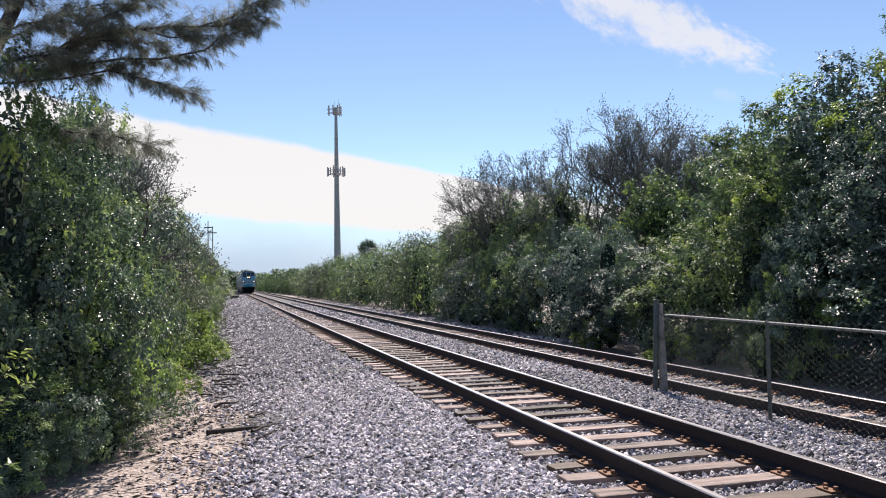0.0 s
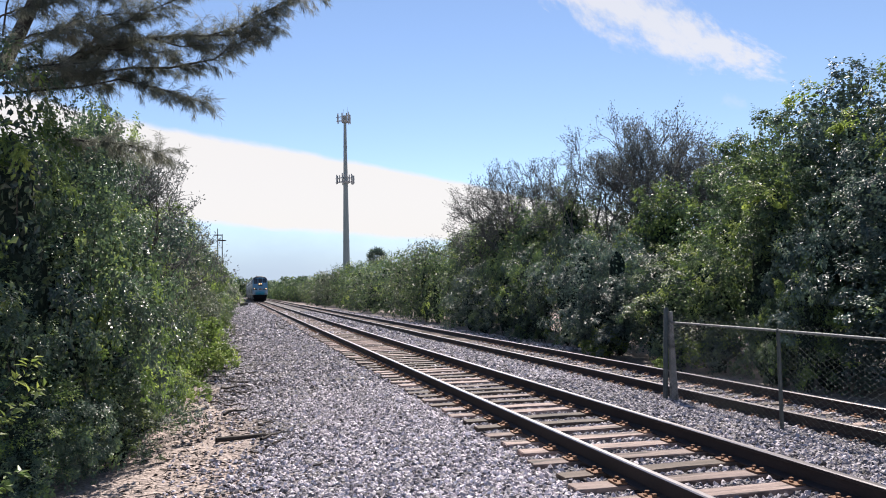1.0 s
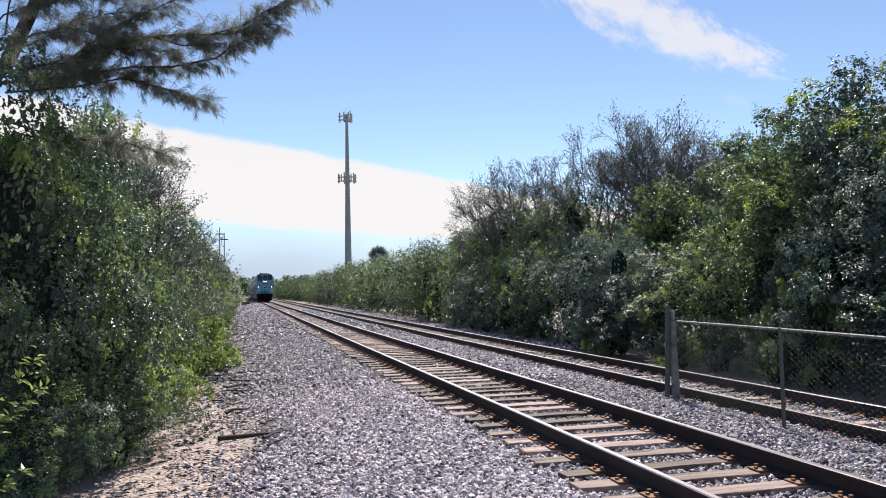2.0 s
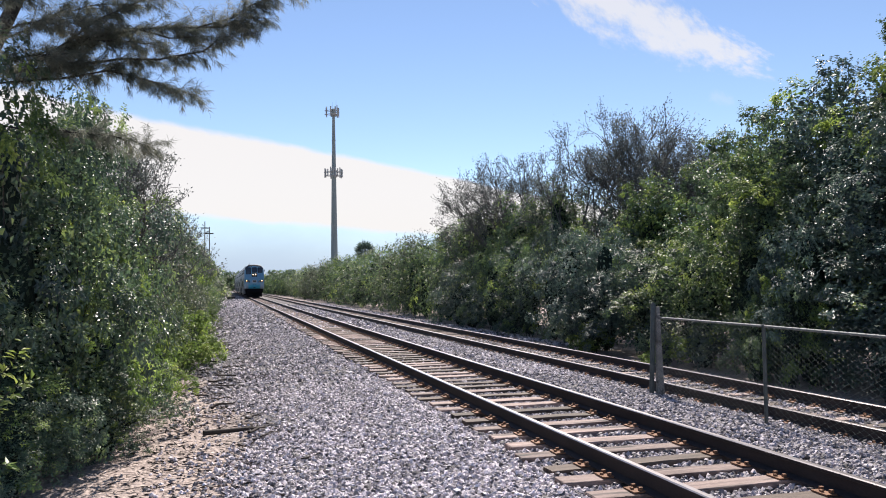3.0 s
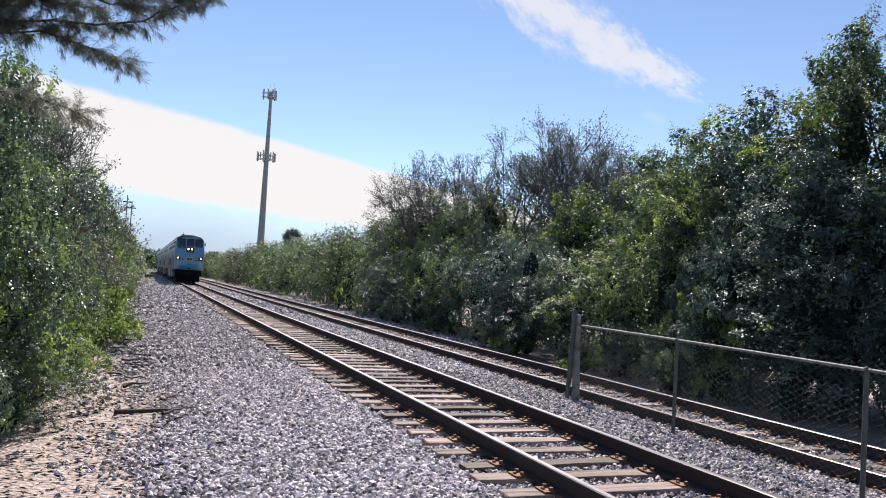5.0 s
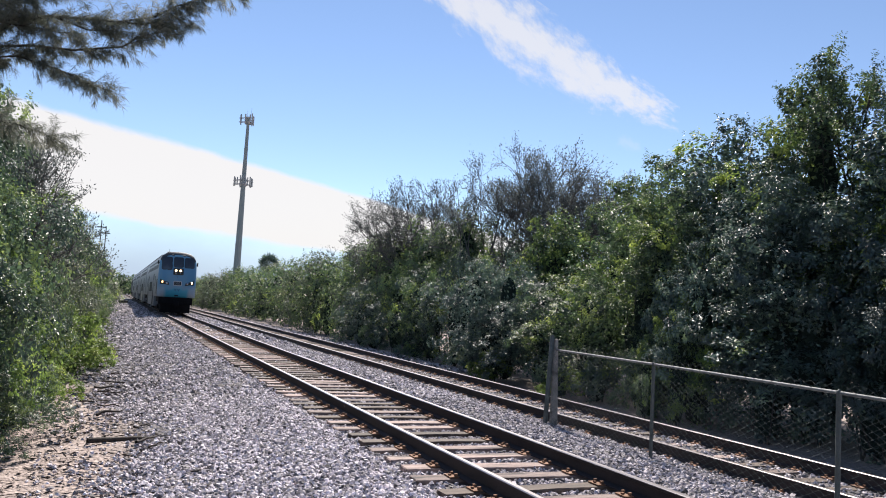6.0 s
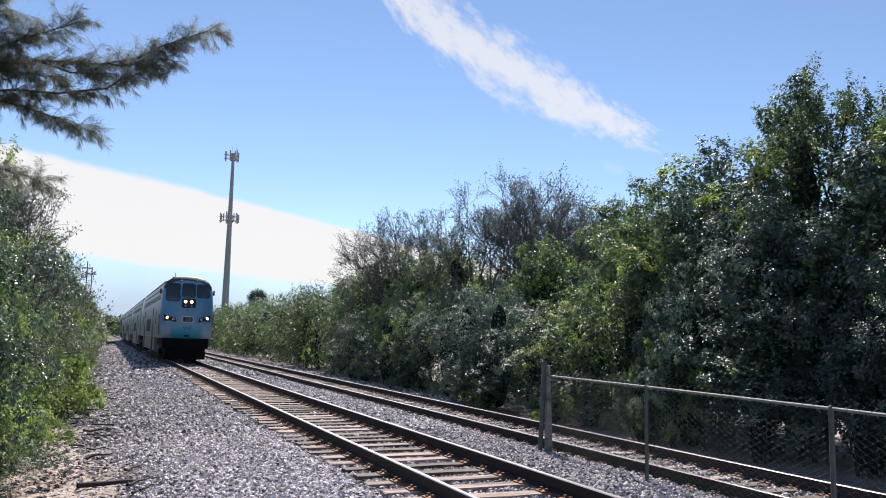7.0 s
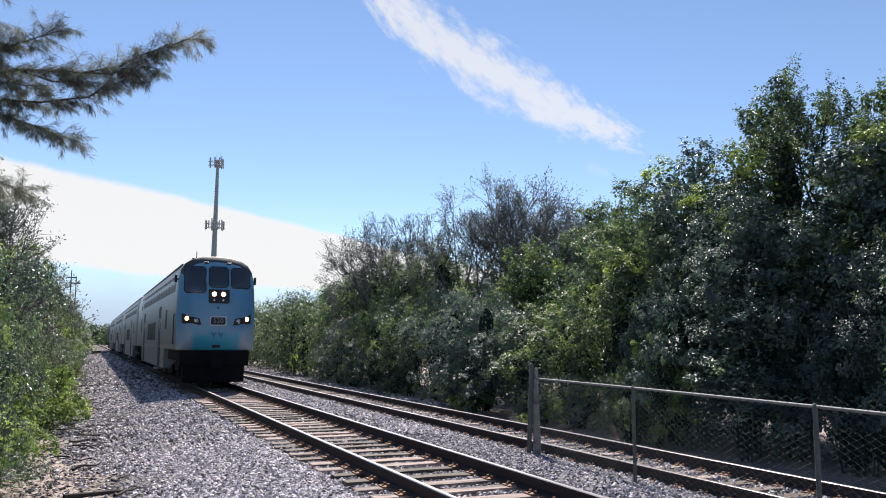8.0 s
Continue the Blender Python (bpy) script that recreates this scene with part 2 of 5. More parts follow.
def ground_material():
    """Grey ballast beds along the tracks, tan dirt beside them, leaf litter under the shrubs: by place across the line."""
    m, n, l, p = nodes_of("ground_cover")
    tc, sp = n.new("ShaderNodeTexCoord"), n.new("ShaderNodeSeparateXYZ")
    l.new(tc.outputs["Object"], sp.inputs[0])
    big, fine, peb = n.new("ShaderNodeTexNoise"), n.new("ShaderNodeTexNoise"), n.new("ShaderNodeTexVoronoi")
    big.inputs["Scale"].default_value, big.inputs["Detail"].default_value = 0.55, 6
    fine.inputs["Scale"].default_value, fine.inputs["Detail"].default_value = 16, 8
    peb.inputs["Scale"].default_value = 19
    for t in (big, fine, peb):
        l.new(tc.outputs["Object"], t.inputs["Vector"])
    # ballast bed, darkened to paint the shade in the gaps between stones
    gr = n.new("ShaderNodeValToRGB")
    e = gr.color_ramp.elements
    e[0].position, e[0].color, e[1].position, e[1].color = 0.0, (0.022, 0.02, 0.021, 1), 1.0, (0.20, 0.18, 0.185, 1)
    e.new(0.55).color = (0.11, 0.099, 0.10, 1)
    sepc = n.new("ShaderNodeSeparateColor")
    l.new(peb.outputs["Color"], sepc.inputs[0])
    l.new(sepc.outputs[0], gr.inputs[0])
    dr = n.new("ShaderNodeValToRGB")
    e = dr.color_ramp.elements
    e[0].position, e[0].color, e[1].position, e[1].color = 0.3, (0.19, 0.147, 0.132, 1), 0.7, (0.49, 0.40, 0.36, 1)
    l.new(fine.outputs[0], dr.inputs[0])
    # how far from the ballast: wavering edge
    wob = n.new("ShaderNodeMath")
    wob.operation = "MULTIPLY_ADD"
    wob.inputs[1].default_value = 2.6
    l.new(big.outputs[0], wob.inputs[0])
    away = n.new("ShaderNodeMapRange")          # the dirt gives way to ballast farther along
    away.inputs["From Min"].default_value, away.inputs["From Max"].default_value = 12.0, 24.0
    away.inputs["To Min"].default_value, away.inputs["To Max"].default_value = 0.0, 1.9
    l.new(sp.outputs["Y"], away.inputs[0])
    xx = n.new("ShaderNodeMath")
    xx.operation = "ADD"
    l.new(sp.outputs["X"], xx.inputs[0])
    l.new(away.outputs[0], xx.inputs[1])
    l.new(xx.outputs[0], wob.inputs[2])
    mr = n.new("ShaderNodeMapRange")
    mr.inputs["From Min"].default_value, mr.inputs["From Max"].default_value = -3.0, -2.2
    l.new(wob.outputs[0], mr.inputs[0])
    mr2 = n.new("ShaderNodeMapRange")
    mr2.inputs["From Min"].default_value, mr2.inputs["From Max"].default_value = 8.6, 10.2
    mr2.inputs["To Min"].default_value, mr2.inputs["To Max"].default_value = 1, 0
    l.new(wob.outputs[0], mr2.inputs[0])
    both = n.new("ShaderNodeMath")
    both.operation = "MULTIPLY"
    l.new(mr.outputs[0], both.inputs[0])
    l.new(mr2.outputs[0], both.inputs[1])
    mc = n.new("ShaderNodeMix")
    mc.data_type = "RGBA"
    l.new(both.outputs[0], mc.inputs["Factor"])
    l.new(dr.outputs[0], mc.inputs["A"])
    l.new(gr.outputs[0], mc.inputs["B"])
    l.new(mc.outputs["Result"], p.inputs["Base Color"])
    p.inputs["Roughness"].default_value = 0.95
    bp = n.new("ShaderNodeBump")
    bp.inputs["Strength"].default_value, bp.inputs["Distance"].default_value = 1.0, 0.03
    ad = n.new("ShaderNodeMath")
    ad.operation = "SUBTRACT"
    l.new(fine.outputs[0], ad.inputs[0])
    l.new(peb.outputs["Distance"], ad.inputs[1])
    l.new(ad.outputs[0], bp.inputs["Height"])
    l.new(bp.outputs[0], p.inputs["Normal"])
    return m


M_GROUND = ground_material()


# ---- mesh helpers ----
def raw(name, verts, faces, mats=(), slots=None, smooth=False):
    """A mesh from arrays: faces all with the same number of corners."""
    verts, faces = np.asarray(verts, np.float32), np.asarray(faces, np.int32)
    me = bpy.data.meshes.new(name)
    k = faces.shape[1]
    me.vertices.add(len(verts))
    me.vertices.foreach_set("co", verts.ravel())
    me.loops.add(faces.size)
    me.loops.foreach_set("vertex_index", faces.ravel())
    me.polygons.add(len(faces))
    me.polygons.foreach_set("loop_start", np.arange(0, faces.size, k, dtype=np.int32))
    for m in mats:
        me.materials.append(m)
    if slots is not None:
        me.polygons.foreach_set("material_index", np.asarray(slots, np.int32))
    me.polygons.foreach_set("use_smooth", np.full(len(faces), smooth))
    me.update(calc_edges=True)
    return me


def part(name, bm, material, parent, label=""):
    me = bpy.data.meshes.new(name)
    bm.to_mesh(me)
    bm.free()
    me.materials.append(material)
    ob = new(name, me)
    ob.parent = parent
    return tagged(ob, label) if label else ob


def hang(name, me, parent, label="", m=None):
    """A mesh as one part under its thing."""
    ob = new(name, me)
    ob.parent = parent
    if m is not None:
        ob.matrix_basis = m
    return tagged(ob, label) if label else ob


def thing(name, label, category, m=None, group="", kind=""):
    ob = new(name)
    ob.empty_display_size = 0.2
    if m is not None:
        ob.matrix_basis = m
    return tagged(ob, label, category, group, kind)


def box(bm, x0, x1, y0, y1, z0, z1, bevel=0.0):
    r = bmesh.ops.create_cube(bm, size=1.0)
    for v in r["verts"]:
        v.co = Vector(((x0 + x1) / 2 + v.co.x * (x1 - x0), (y0 + y1) / 2 + v.co.y * (y1 - y0), (z0 + z1) / 2 + v.co.z * (z1 - z0)))
    if bevel:
        es = {e for v in r["verts"] for e in v.link_edges}
        bmesh.ops.bevel(bm, geom=list(es), offset=bevel, segments=2, affect="EDGES", profile=0.6)
    return bm


def boxed(*a, bevel=0.0):
    return box(bmesh.new(), *a, bevel=bevel)


def tubes(segs, sides=5):
    """Tapered tubes from rows of (p0, p1, r0, r1): vertices and quads."""
    V, F, count, last = [], [], 0, None
    ang = np.linspace(0, 2 * math.pi, sides, endpoint=False)
    for p0, p1, r0, r1 in segs:
        p0, p1 = np.asarray(p0, float), np.asarray(p1, float)
        d = p1 - p0
        d = d / (np.linalg.norm(d) + 1e-9)
        a = np.cross(d, (0.3, 0.9, 0.2) if abs(d[2]) > 0.9 else (0, 0, 1.0))
        a /= np.linalg.norm(a) + 1e-9
        b = np.cross(d, a)
        ring = np.outer(np.cos(ang), a) + np.outer(np.sin(ang), b)
        if last is not None and abs(last[0] - p0).max() < 1e-6 and abs(last[1] - r0) < 1e-6:
            lo = last[2]
            # start where the two rings lie closest, so that the tube does not twist
            turn = int(np.argmin(((V[-1][-sides:] - (p0 + ring[0] * r0)) ** 2).sum(1)))
        else:
            V.append(p0 + ring * r0)
            lo, turn = count, 0
            count += sides
        V.append(p1 + ring * r1)
        hi = count
        count += sides
        F += [(lo + (k + turn) % sides, lo + (k + 1 + turn) % sides, hi + (k + 1) % sides, hi + k) for k in range(sides)]
        last = (p1, r1, hi)
    return np.vstack(V), F


def bent(points, r0, r1):
    """Segments along a polyline, tapering from r0 to r1."""
    n = len(points) - 1
    return [(points[i], points[i + 1], r0 + (r1 - r0) * i / n, r0 + (r1 - r0) * (i + 1) / n) for i in range(n)]


def unit(a):
    return a / (np.linalg.norm(a, axis=-1, keepdims=True) + 1e-9)


def blades(rng, P, D, L, W, droop=0.15):
    """Leaf blades at P pointing along D, with length L and width W: folded quads."""
    n = len(P)
    side = unit(np.cross(D, rng.normal(size=(n, 3))))
    nrm = np.cross(side, D)
    L, W = np.broadcast_to(L, (n,))[:, None], np.broadcast_to(W, (n,))[:, None]
    a, c = P, P + D * L - nrm * L * droop
    m = P + D * L * 0.45
    b, d = m + side * W / 2 + nrm * W * 0.18, m - side * W / 2 + nrm * W * 0.18
    V = np.stack([a, b, c, d], 1).reshape(-1, 3)
    F = np.arange(4 * n).reshape(n, 4)
    return V, F


# ---- ground ----
ROAD_X = np.array([-400, -60, -14, -9, -6.5, -5, -4.2, -3.4, -2.6, -1.9, -1.5, -0.9, 0, 0.9, 1.5, 1.9, 2.4, 3.0, 3.4, 3.8, 4.57, 5.4, 6.0, 6.5, 7.2, 8.5, 12, 20, 60, 400.0])
ROAD_Z = np.array([-0.8, -0.7, -0.6, -0.5, -0.42, -0.33, -0.27, -0.21, -0.14, -0.07, -0.06, -0.06, -0.06, -0.06, -0.06, -0.07, -0.12, -0.2, -0.265, -0.308, -0.314, -0.314, -0.35, -0.46, -0.58, -0.66, -0.7, -0.7, -0.8, -0.9])


def ground_z(x, y):
    return np.interp(x, ROAD_X, ROAD_Z)


def build_ground():
    xs = np.unique(np.concatenate([np.linspace(-9, 9, 121), [-1600, -900, -400, -150, -60, -30, -18, -12, 12, 18, 30, 60, 150, 400, 900, 1600]]))
    ys = np.unique(np.concatenate([np.linspace(2, 30, 150), np.linspace(30, 120, 120), [-800, -200, -60, -20, -8, -3, 140, 170, 210, 300, 500, 900, 1600, 3600]]))
    X, Y = np.meshgrid(xs, ys)
    Z = ground_z(X, Y)
    rng = np.random.default_rng(3)
    near = (np.abs(X) < 9) & (Y > 0) & (Y < 120)
    lump = 0.022 * np.sin(X * 2.3 + 0.6 * np.sin(Y * 1.1)) * np.sin(Y * 1.7 + X) + rng.normal(0, 0.008, X.shape)
    track = (np.abs(X) < 1.6) | (np.abs(X - 4.57) < 1.6)
    Z = Z + np.where(near, np.where(track, lump * 0.4, lump), 0)
    V = np.stack([X, Y, Z], -1).reshape(-1, 3)
    w = len(xs)
    i = np.arange(len(ys) - 1)[:, None] * w + np.arange(w - 1)[None]
    F = np.stack([i, i + 1, i + 1 + w, i + w], -1).reshape(-1, 4)
    tagged(new("ground", raw("ground", V, F, [M_GROUND], smooth=True)), "grey crushed-stone ballast and tan dirt along the line", "ground", kind="structure")


def scatter_stones(name, label, n, xr, yr, size, seed, power=1.0, lift=0.25, keep=None, material=None):
    """Broken stones, each an uneven faceted lump, lying on the ground."""
    rng = np.random.default_rng(seed)
    x = rng.uniform(*xr, n)
    y = yr[0] + (yr[1] - yr[0]) * rng.random(n) ** power
    if keep is not None:
        ok = keep(x, y, rng)
        x, y = x[ok], y[ok]
    n = len(x)
    s = size * rng.uniform(0.55, 1.35, n)
    # a broken lump: five sides up to a small three-cornered top
    ring = [(math.cos(k * 1.2566), math.sin(k * 1.2566), -0.25) for k in range(5)] + [(0.42, 0.12, 0.55), (-0.3, 0.38, 0.5), (-0.22, -0.42, 0.5)]
    base = np.array(ring, float)
    V = base[None] * rng.uniform(0.75, 1.25, (n, 8, 1)) + rng.normal(0, 0.14, (n, 8, 3))
    a = rng.uniform(0, 2 * math.pi, n)
    tilt = rng.normal(0, 0.4, n)
    c, t = np.cos(a)[:, None], np.sin(a)[:, None]
    ct, st = np.cos(tilt)[:, None], np.sin(tilt)[:, None]
    X, Yv, Z = V[..., 0], V[..., 1], V[..., 2]
    X, Z = X * ct - Z * st, X * st + Z * ct
    V = np.stack([X * c - Yv * t, X * t + Yv * c, Z], -1) * (s / 2)[:, None, None]
    V += np.stack([x, y, ground_z(x, y) + s * lift * rng.uniform(0.4, 1.2, n)], -1)[:, None]
    f = np.array([(0, 1, 5), (1, 6, 5), (1, 2, 6), (2, 3, 6), (3, 7, 6), (3, 4, 7), (4, 5, 7), (4, 0, 5), (5, 6, 7)])
    F = (f[None] + 8 * np.arange(n)[:, None, None]).reshape(-1, 3)
    return tagged(new(name, raw(name, V.reshape(-1, 3), F, [material or M_STONE])), label, "gravel", kind="stuff")


# ---- railway tracks ----
TIE_STEP = 0.55


def rail_mesh(name, y0, y1):
    prof = [(-0.037, 0.175), (-0.026, 0.184), (0.026, 0.184), (0.037, 0.175), (0.037, 0.150), (0.009, 0.138), (0.009, 0.035), (0.072, 0.012), (0.075, 0.0), (-0.075, 0.0), (-0.072, 0.012), (-0.009, 0.035), (-0.009, 0.138), (-0.037, 0.150)]
    ys = [y0, 10, 20, 40, 80, 160, y1]
    V = [(x, y, z) for y in ys for x, z in prof]
    k = len(prof)
    F, S = [], []
    for r in range(len(ys) - 1):
        for i in range(k):
            F.append((r * k + i, r * k + (i + 1) % k, (r + 1) * k + (i + 1) % k, (r + 1) * k + i))
            S.append(1 if i < 3 else 0)
    return raw(name, V, F, [M_RUST, M_RAILTOP], S)


def tie_mesh(name, material, seed):
    rng = np.random.default_rng(seed)
    bm = boxed(-1.29, 1.29, -0.115, 0.115, -0.17, 0.0, bevel=0.008)
    bmesh.ops.subdivide_edges(bm, edges=[e for e in bm.edges if e.calc_length() > 2], cuts=5)
    for v in bm.verts:
        v.co.y += rng.normal(0, 0.004)
        v.co.z += rng.normal(0, 0.002)
        v.co.x += rng.normal(0, 0.006)
    me = bpy.data.meshes.new(name)
    bm.to_mesh(me)
    bm.free()
    me.materials.append(material)
    return me


def plate_mesh():
    bm = boxed(-0.18, 0.18, -0.095, 0.095, 0.001, 0.016, bevel=0.003)
    for sx in (-1, 1):
        for sy in (-0.06, 0.06):
            box(bm, sx * 0.10 - 0.017, sx * 0.10 + 0.017, sy - 0.014, sy + 0.014, 0.012, 0.045, bevel=0)
        box(bm, sx * 0.15 - 0.013, sx * 0.15 + 0.013, -0.015, 0.015, 0.012, 0.034, bevel=0)
    me = bpy.data.meshes.new("tie_plate")
    bm.to_mesh(me)
    bm.free()
    me.materials.append(M_PLATE)
    return me


def anchor_mesh():
    """Clip that grips the rail's foot beside a tie."""
    bm = boxed(-0.09, 0.09, -0.02, 0.02, -0.03, -0.004, bevel=0.004)
    box(bm, 0.06, 0.095, -0.02, 0.02, -0.02, 0.03, bevel=0.004)
    me = bpy.data.meshes.new("rail_anchor")
    bm.to_mesh(me)
    bm.free()
    me.materials.append(M_PLATE)
    return me


def build_track(label, cx, z, ties, y_first, seed, detail_to):
    rng = random.Random(seed)
    tr = thing("railway_track", label, "railway track", pose(cx, 0, z), "railway tracks", "structure")
    for sx in (-0.755, 0.755):
        rail = hang("rail", rail_mesh("rail", -40, 420), tr, "rusted steel rail with a worn bright top", pose(sx, 0, 0))
    light = [tie_mesh("tie", M_TIE, seed + k) for k in range(3)]
    dark = [tie_mesh("tie", M_TIE_DARK, seed + 9 + k) for k in range(2)]
    plate, anchor = plate_mesh(), anchor_mesh()
    for i in range(ties):
        y = y_first + i * TIE_STEP + rng.uniform(-0.04, 0.04)
        old = rng.random() < 0.36
        me = rng.choice(dark) if old else rng.choice(light)
        t = hang("tie", me, tr, "", pose(rng.uniform(-0.07, 0.05), y, 0.0 - rng.uniform(0.0, 0.012), 0, rng.uniform(-0.3, 0.3), rng.uniform(-0.9, 0.9)))
        if y < detail_to:
            for sx in (-0.755, 0.755):
                hang("tie_plate", plate, t, "", pose(sx - t.location.x, 0, -t.location.z * 0.5))
                if rng.random() < 0.6:
                    hang("rail_anchor", anchor, t, "", pose(sx - t.location.x, 0.14, 0.012))
    # the far ties, too small to pick apart
    y = y_first + ties * TIE_STEP
    V, F = [], []
    while y < 330:
        o = len(V)
        x0, x1 = -1.29 + rng.uniform(-0.06, 0.06), 1.29 + rng.uniform(-0.06, 0.06)
        V += [(x0, y - 0.115, -0.1), (x1, y - 0.115, -0.1), (x1, y + 0.115, -0.1), (x0, y + 0.115, -0.1), (x0, y - 0.115, -0.003), (x1, y - 0.115, -0.003), (x1, y + 0.115, -0.003), (x0, y + 0.115, -0.003)]
        F += [(o + 4, o + 5, o + 6, o + 7), (o, o + 1, o + 5, o + 4), (o + 1, o + 2, o + 6, o + 5), (o + 2, o + 3, o + 7, o + 6), (o + 3, o, o + 4, o + 7)]
        y += TIE_STEP
    far = hang("far_ties", raw("far_ties", V, F, [M_TIE]), tr)
    tagged(far, kind="stuff")
    return tr


# ---- chain-link fence between the tracks ----
FENCE = [(3.22, 12.35), (2.92, 8.95), (2.55, 5.48), (2.2, 2.0)]
FENCE_H = 1.42


def build_fence():
    f = thing("chain_link_fence", "galvanised chain-link fence with a leaning end post between the tracks", "fence")
    base = [ground_z(x, 0) - sunk for (x, y), sunk in zip(FENCE, (0.0, 0.03, 0.075, 0.12))]
    for i, ((x, y), b) in enumerate(zip(FENCE, base)):
        if i == 0:
            continue
        V, F = tubes([((x, y, b - 0.3), (x, y, b + FENCE_H - 0.01), 0.027, 0.027), ((x, y, b + FENCE_H - 0.01), (x, y, b + FENCE_H + 0.015), 0.034, 0.034), ((x, y, b + FENCE_H + 0.015), (x, y, b + FENCE_H + 0.035), 0.034, 0.004)], 12)
        hang("post", raw("post", V, F, [M_GALV_DARK], smooth=True), f)
    # leaning end post of two members, with the mesh folded round it
    (x, y), b = FENCE[0], base[0]
    V, F = tubes([((x - 0.06, y + 0.03, b - 0.3), (x + 0.0, y - 0.02, b + 1.66), 0.045, 0.045), ((x + 0.0, y - 0.02, b + 1.66), (x + 0.0, y - 0.02, b + 1.70), 0.045, 0.012)], 12)
    hang("end_post", raw("end_post", V, F, [M_GALV_DARK], smooth=True), f, "leaning dark steel end post")
    bm = boxed(-0.045, 0.045, -0.03, 0.03, -0.1, 1.62, bevel=0.008)
    for v in bm.verts:                          # wide at the foot, narrow at the top
        v.co.x *= 1.95 - 1.2 * (v.co.z + 0.1) / 1.72
    o = part("brace_post", bm, M_POST_PALE, f, "pale weathered tapering brace post")
    o.matrix_basis = pose(x + 0.10, y - 0.03, b, 0, -1.2, 14)
    for z in (0.55, 1.0, 1.35, 1.52):
        c = x - 0.03 + 0.03 * z / 1.6
        V, F = tubes([((c, y + 0.01, b + z), (c, y + 0.01, b + z + 0.03), 0.053, 0.053), ((c, y - 0.01, b + z + 0.015), (c + 0.14, y - 0.05, b + z + 0.01), 0.009, 0.009)], 10)
        hang("clamp", raw("clamp", V, F, [M_GALV_DARK]), f)
    # top rail
    segs = []
    for i in range(len(FENCE) - 1):
        (x0, y0), (x1, y1) = FENCE[i], FENCE[i + 1]
        segs.append(((x0 + (0.08 if i == 0 else 0), y0, base[i] + FENCE_H), (x1, y1, base[i + 1] + FENCE_H), 0.019, 0.019))
    V, F = tubes(segs, 10)
    hang("top_rail", raw("top_rail", V, F, [M_GALV], smooth=True), f, "pale galvanised top rail")
    # woven wire: each wire a zigzag from the ground to above the rail
    segs, step, half = [], 0.076, 0.038
    for i in range(len(FENCE) - 1):
        (x0, y0), (x1, y1) = FENCE[i], FENCE[i + 1]
        ln = math.hypot(x1 - x0, y1 - y0)
        ux, uy = (x1 - x0) / ln, (y1 - y0) / ln
        n = int(ln / step)
        rows = int((FENCE_H + 0.095) / half)
        for k in range(n):
            s0 = (k + 0.5) * step
            b = base[i] + (base[i + 1] - base[i]) * s0 / ln
            pts = []
            for r in range(rows + 1):
                s = s0 + (half if (r + k) % 2 else -half) * 0.98
                q = 0.004 if r % 2 else -0.004
                pts.append((x0 + ux * s - uy * q - 0.026, y0 + uy * s + ux * q, b + 0.03 + r * half))
            segs += bent(pts, 0.0019, 0.0019)
    # the mesh wrapped about the end post
    (x, y), b = FENCE[0], base[0]
    for k in range(5):
        pts = []
        for r in range(int(1.45 / half)):
            s = -0.08 + k * 0.06 + (half if r % 2 else -half)
            pts.append((x + 0.04 + s, y - 0.10, b + 0.03 + r * half))
        segs += bent(pts, 0.0022, 0.0022)
    V, F = tubes(segs, 3)
    hang("wire_mesh", raw("wire_mesh", V, F, [M_WIRE]), f, "woven diamond wire mesh")


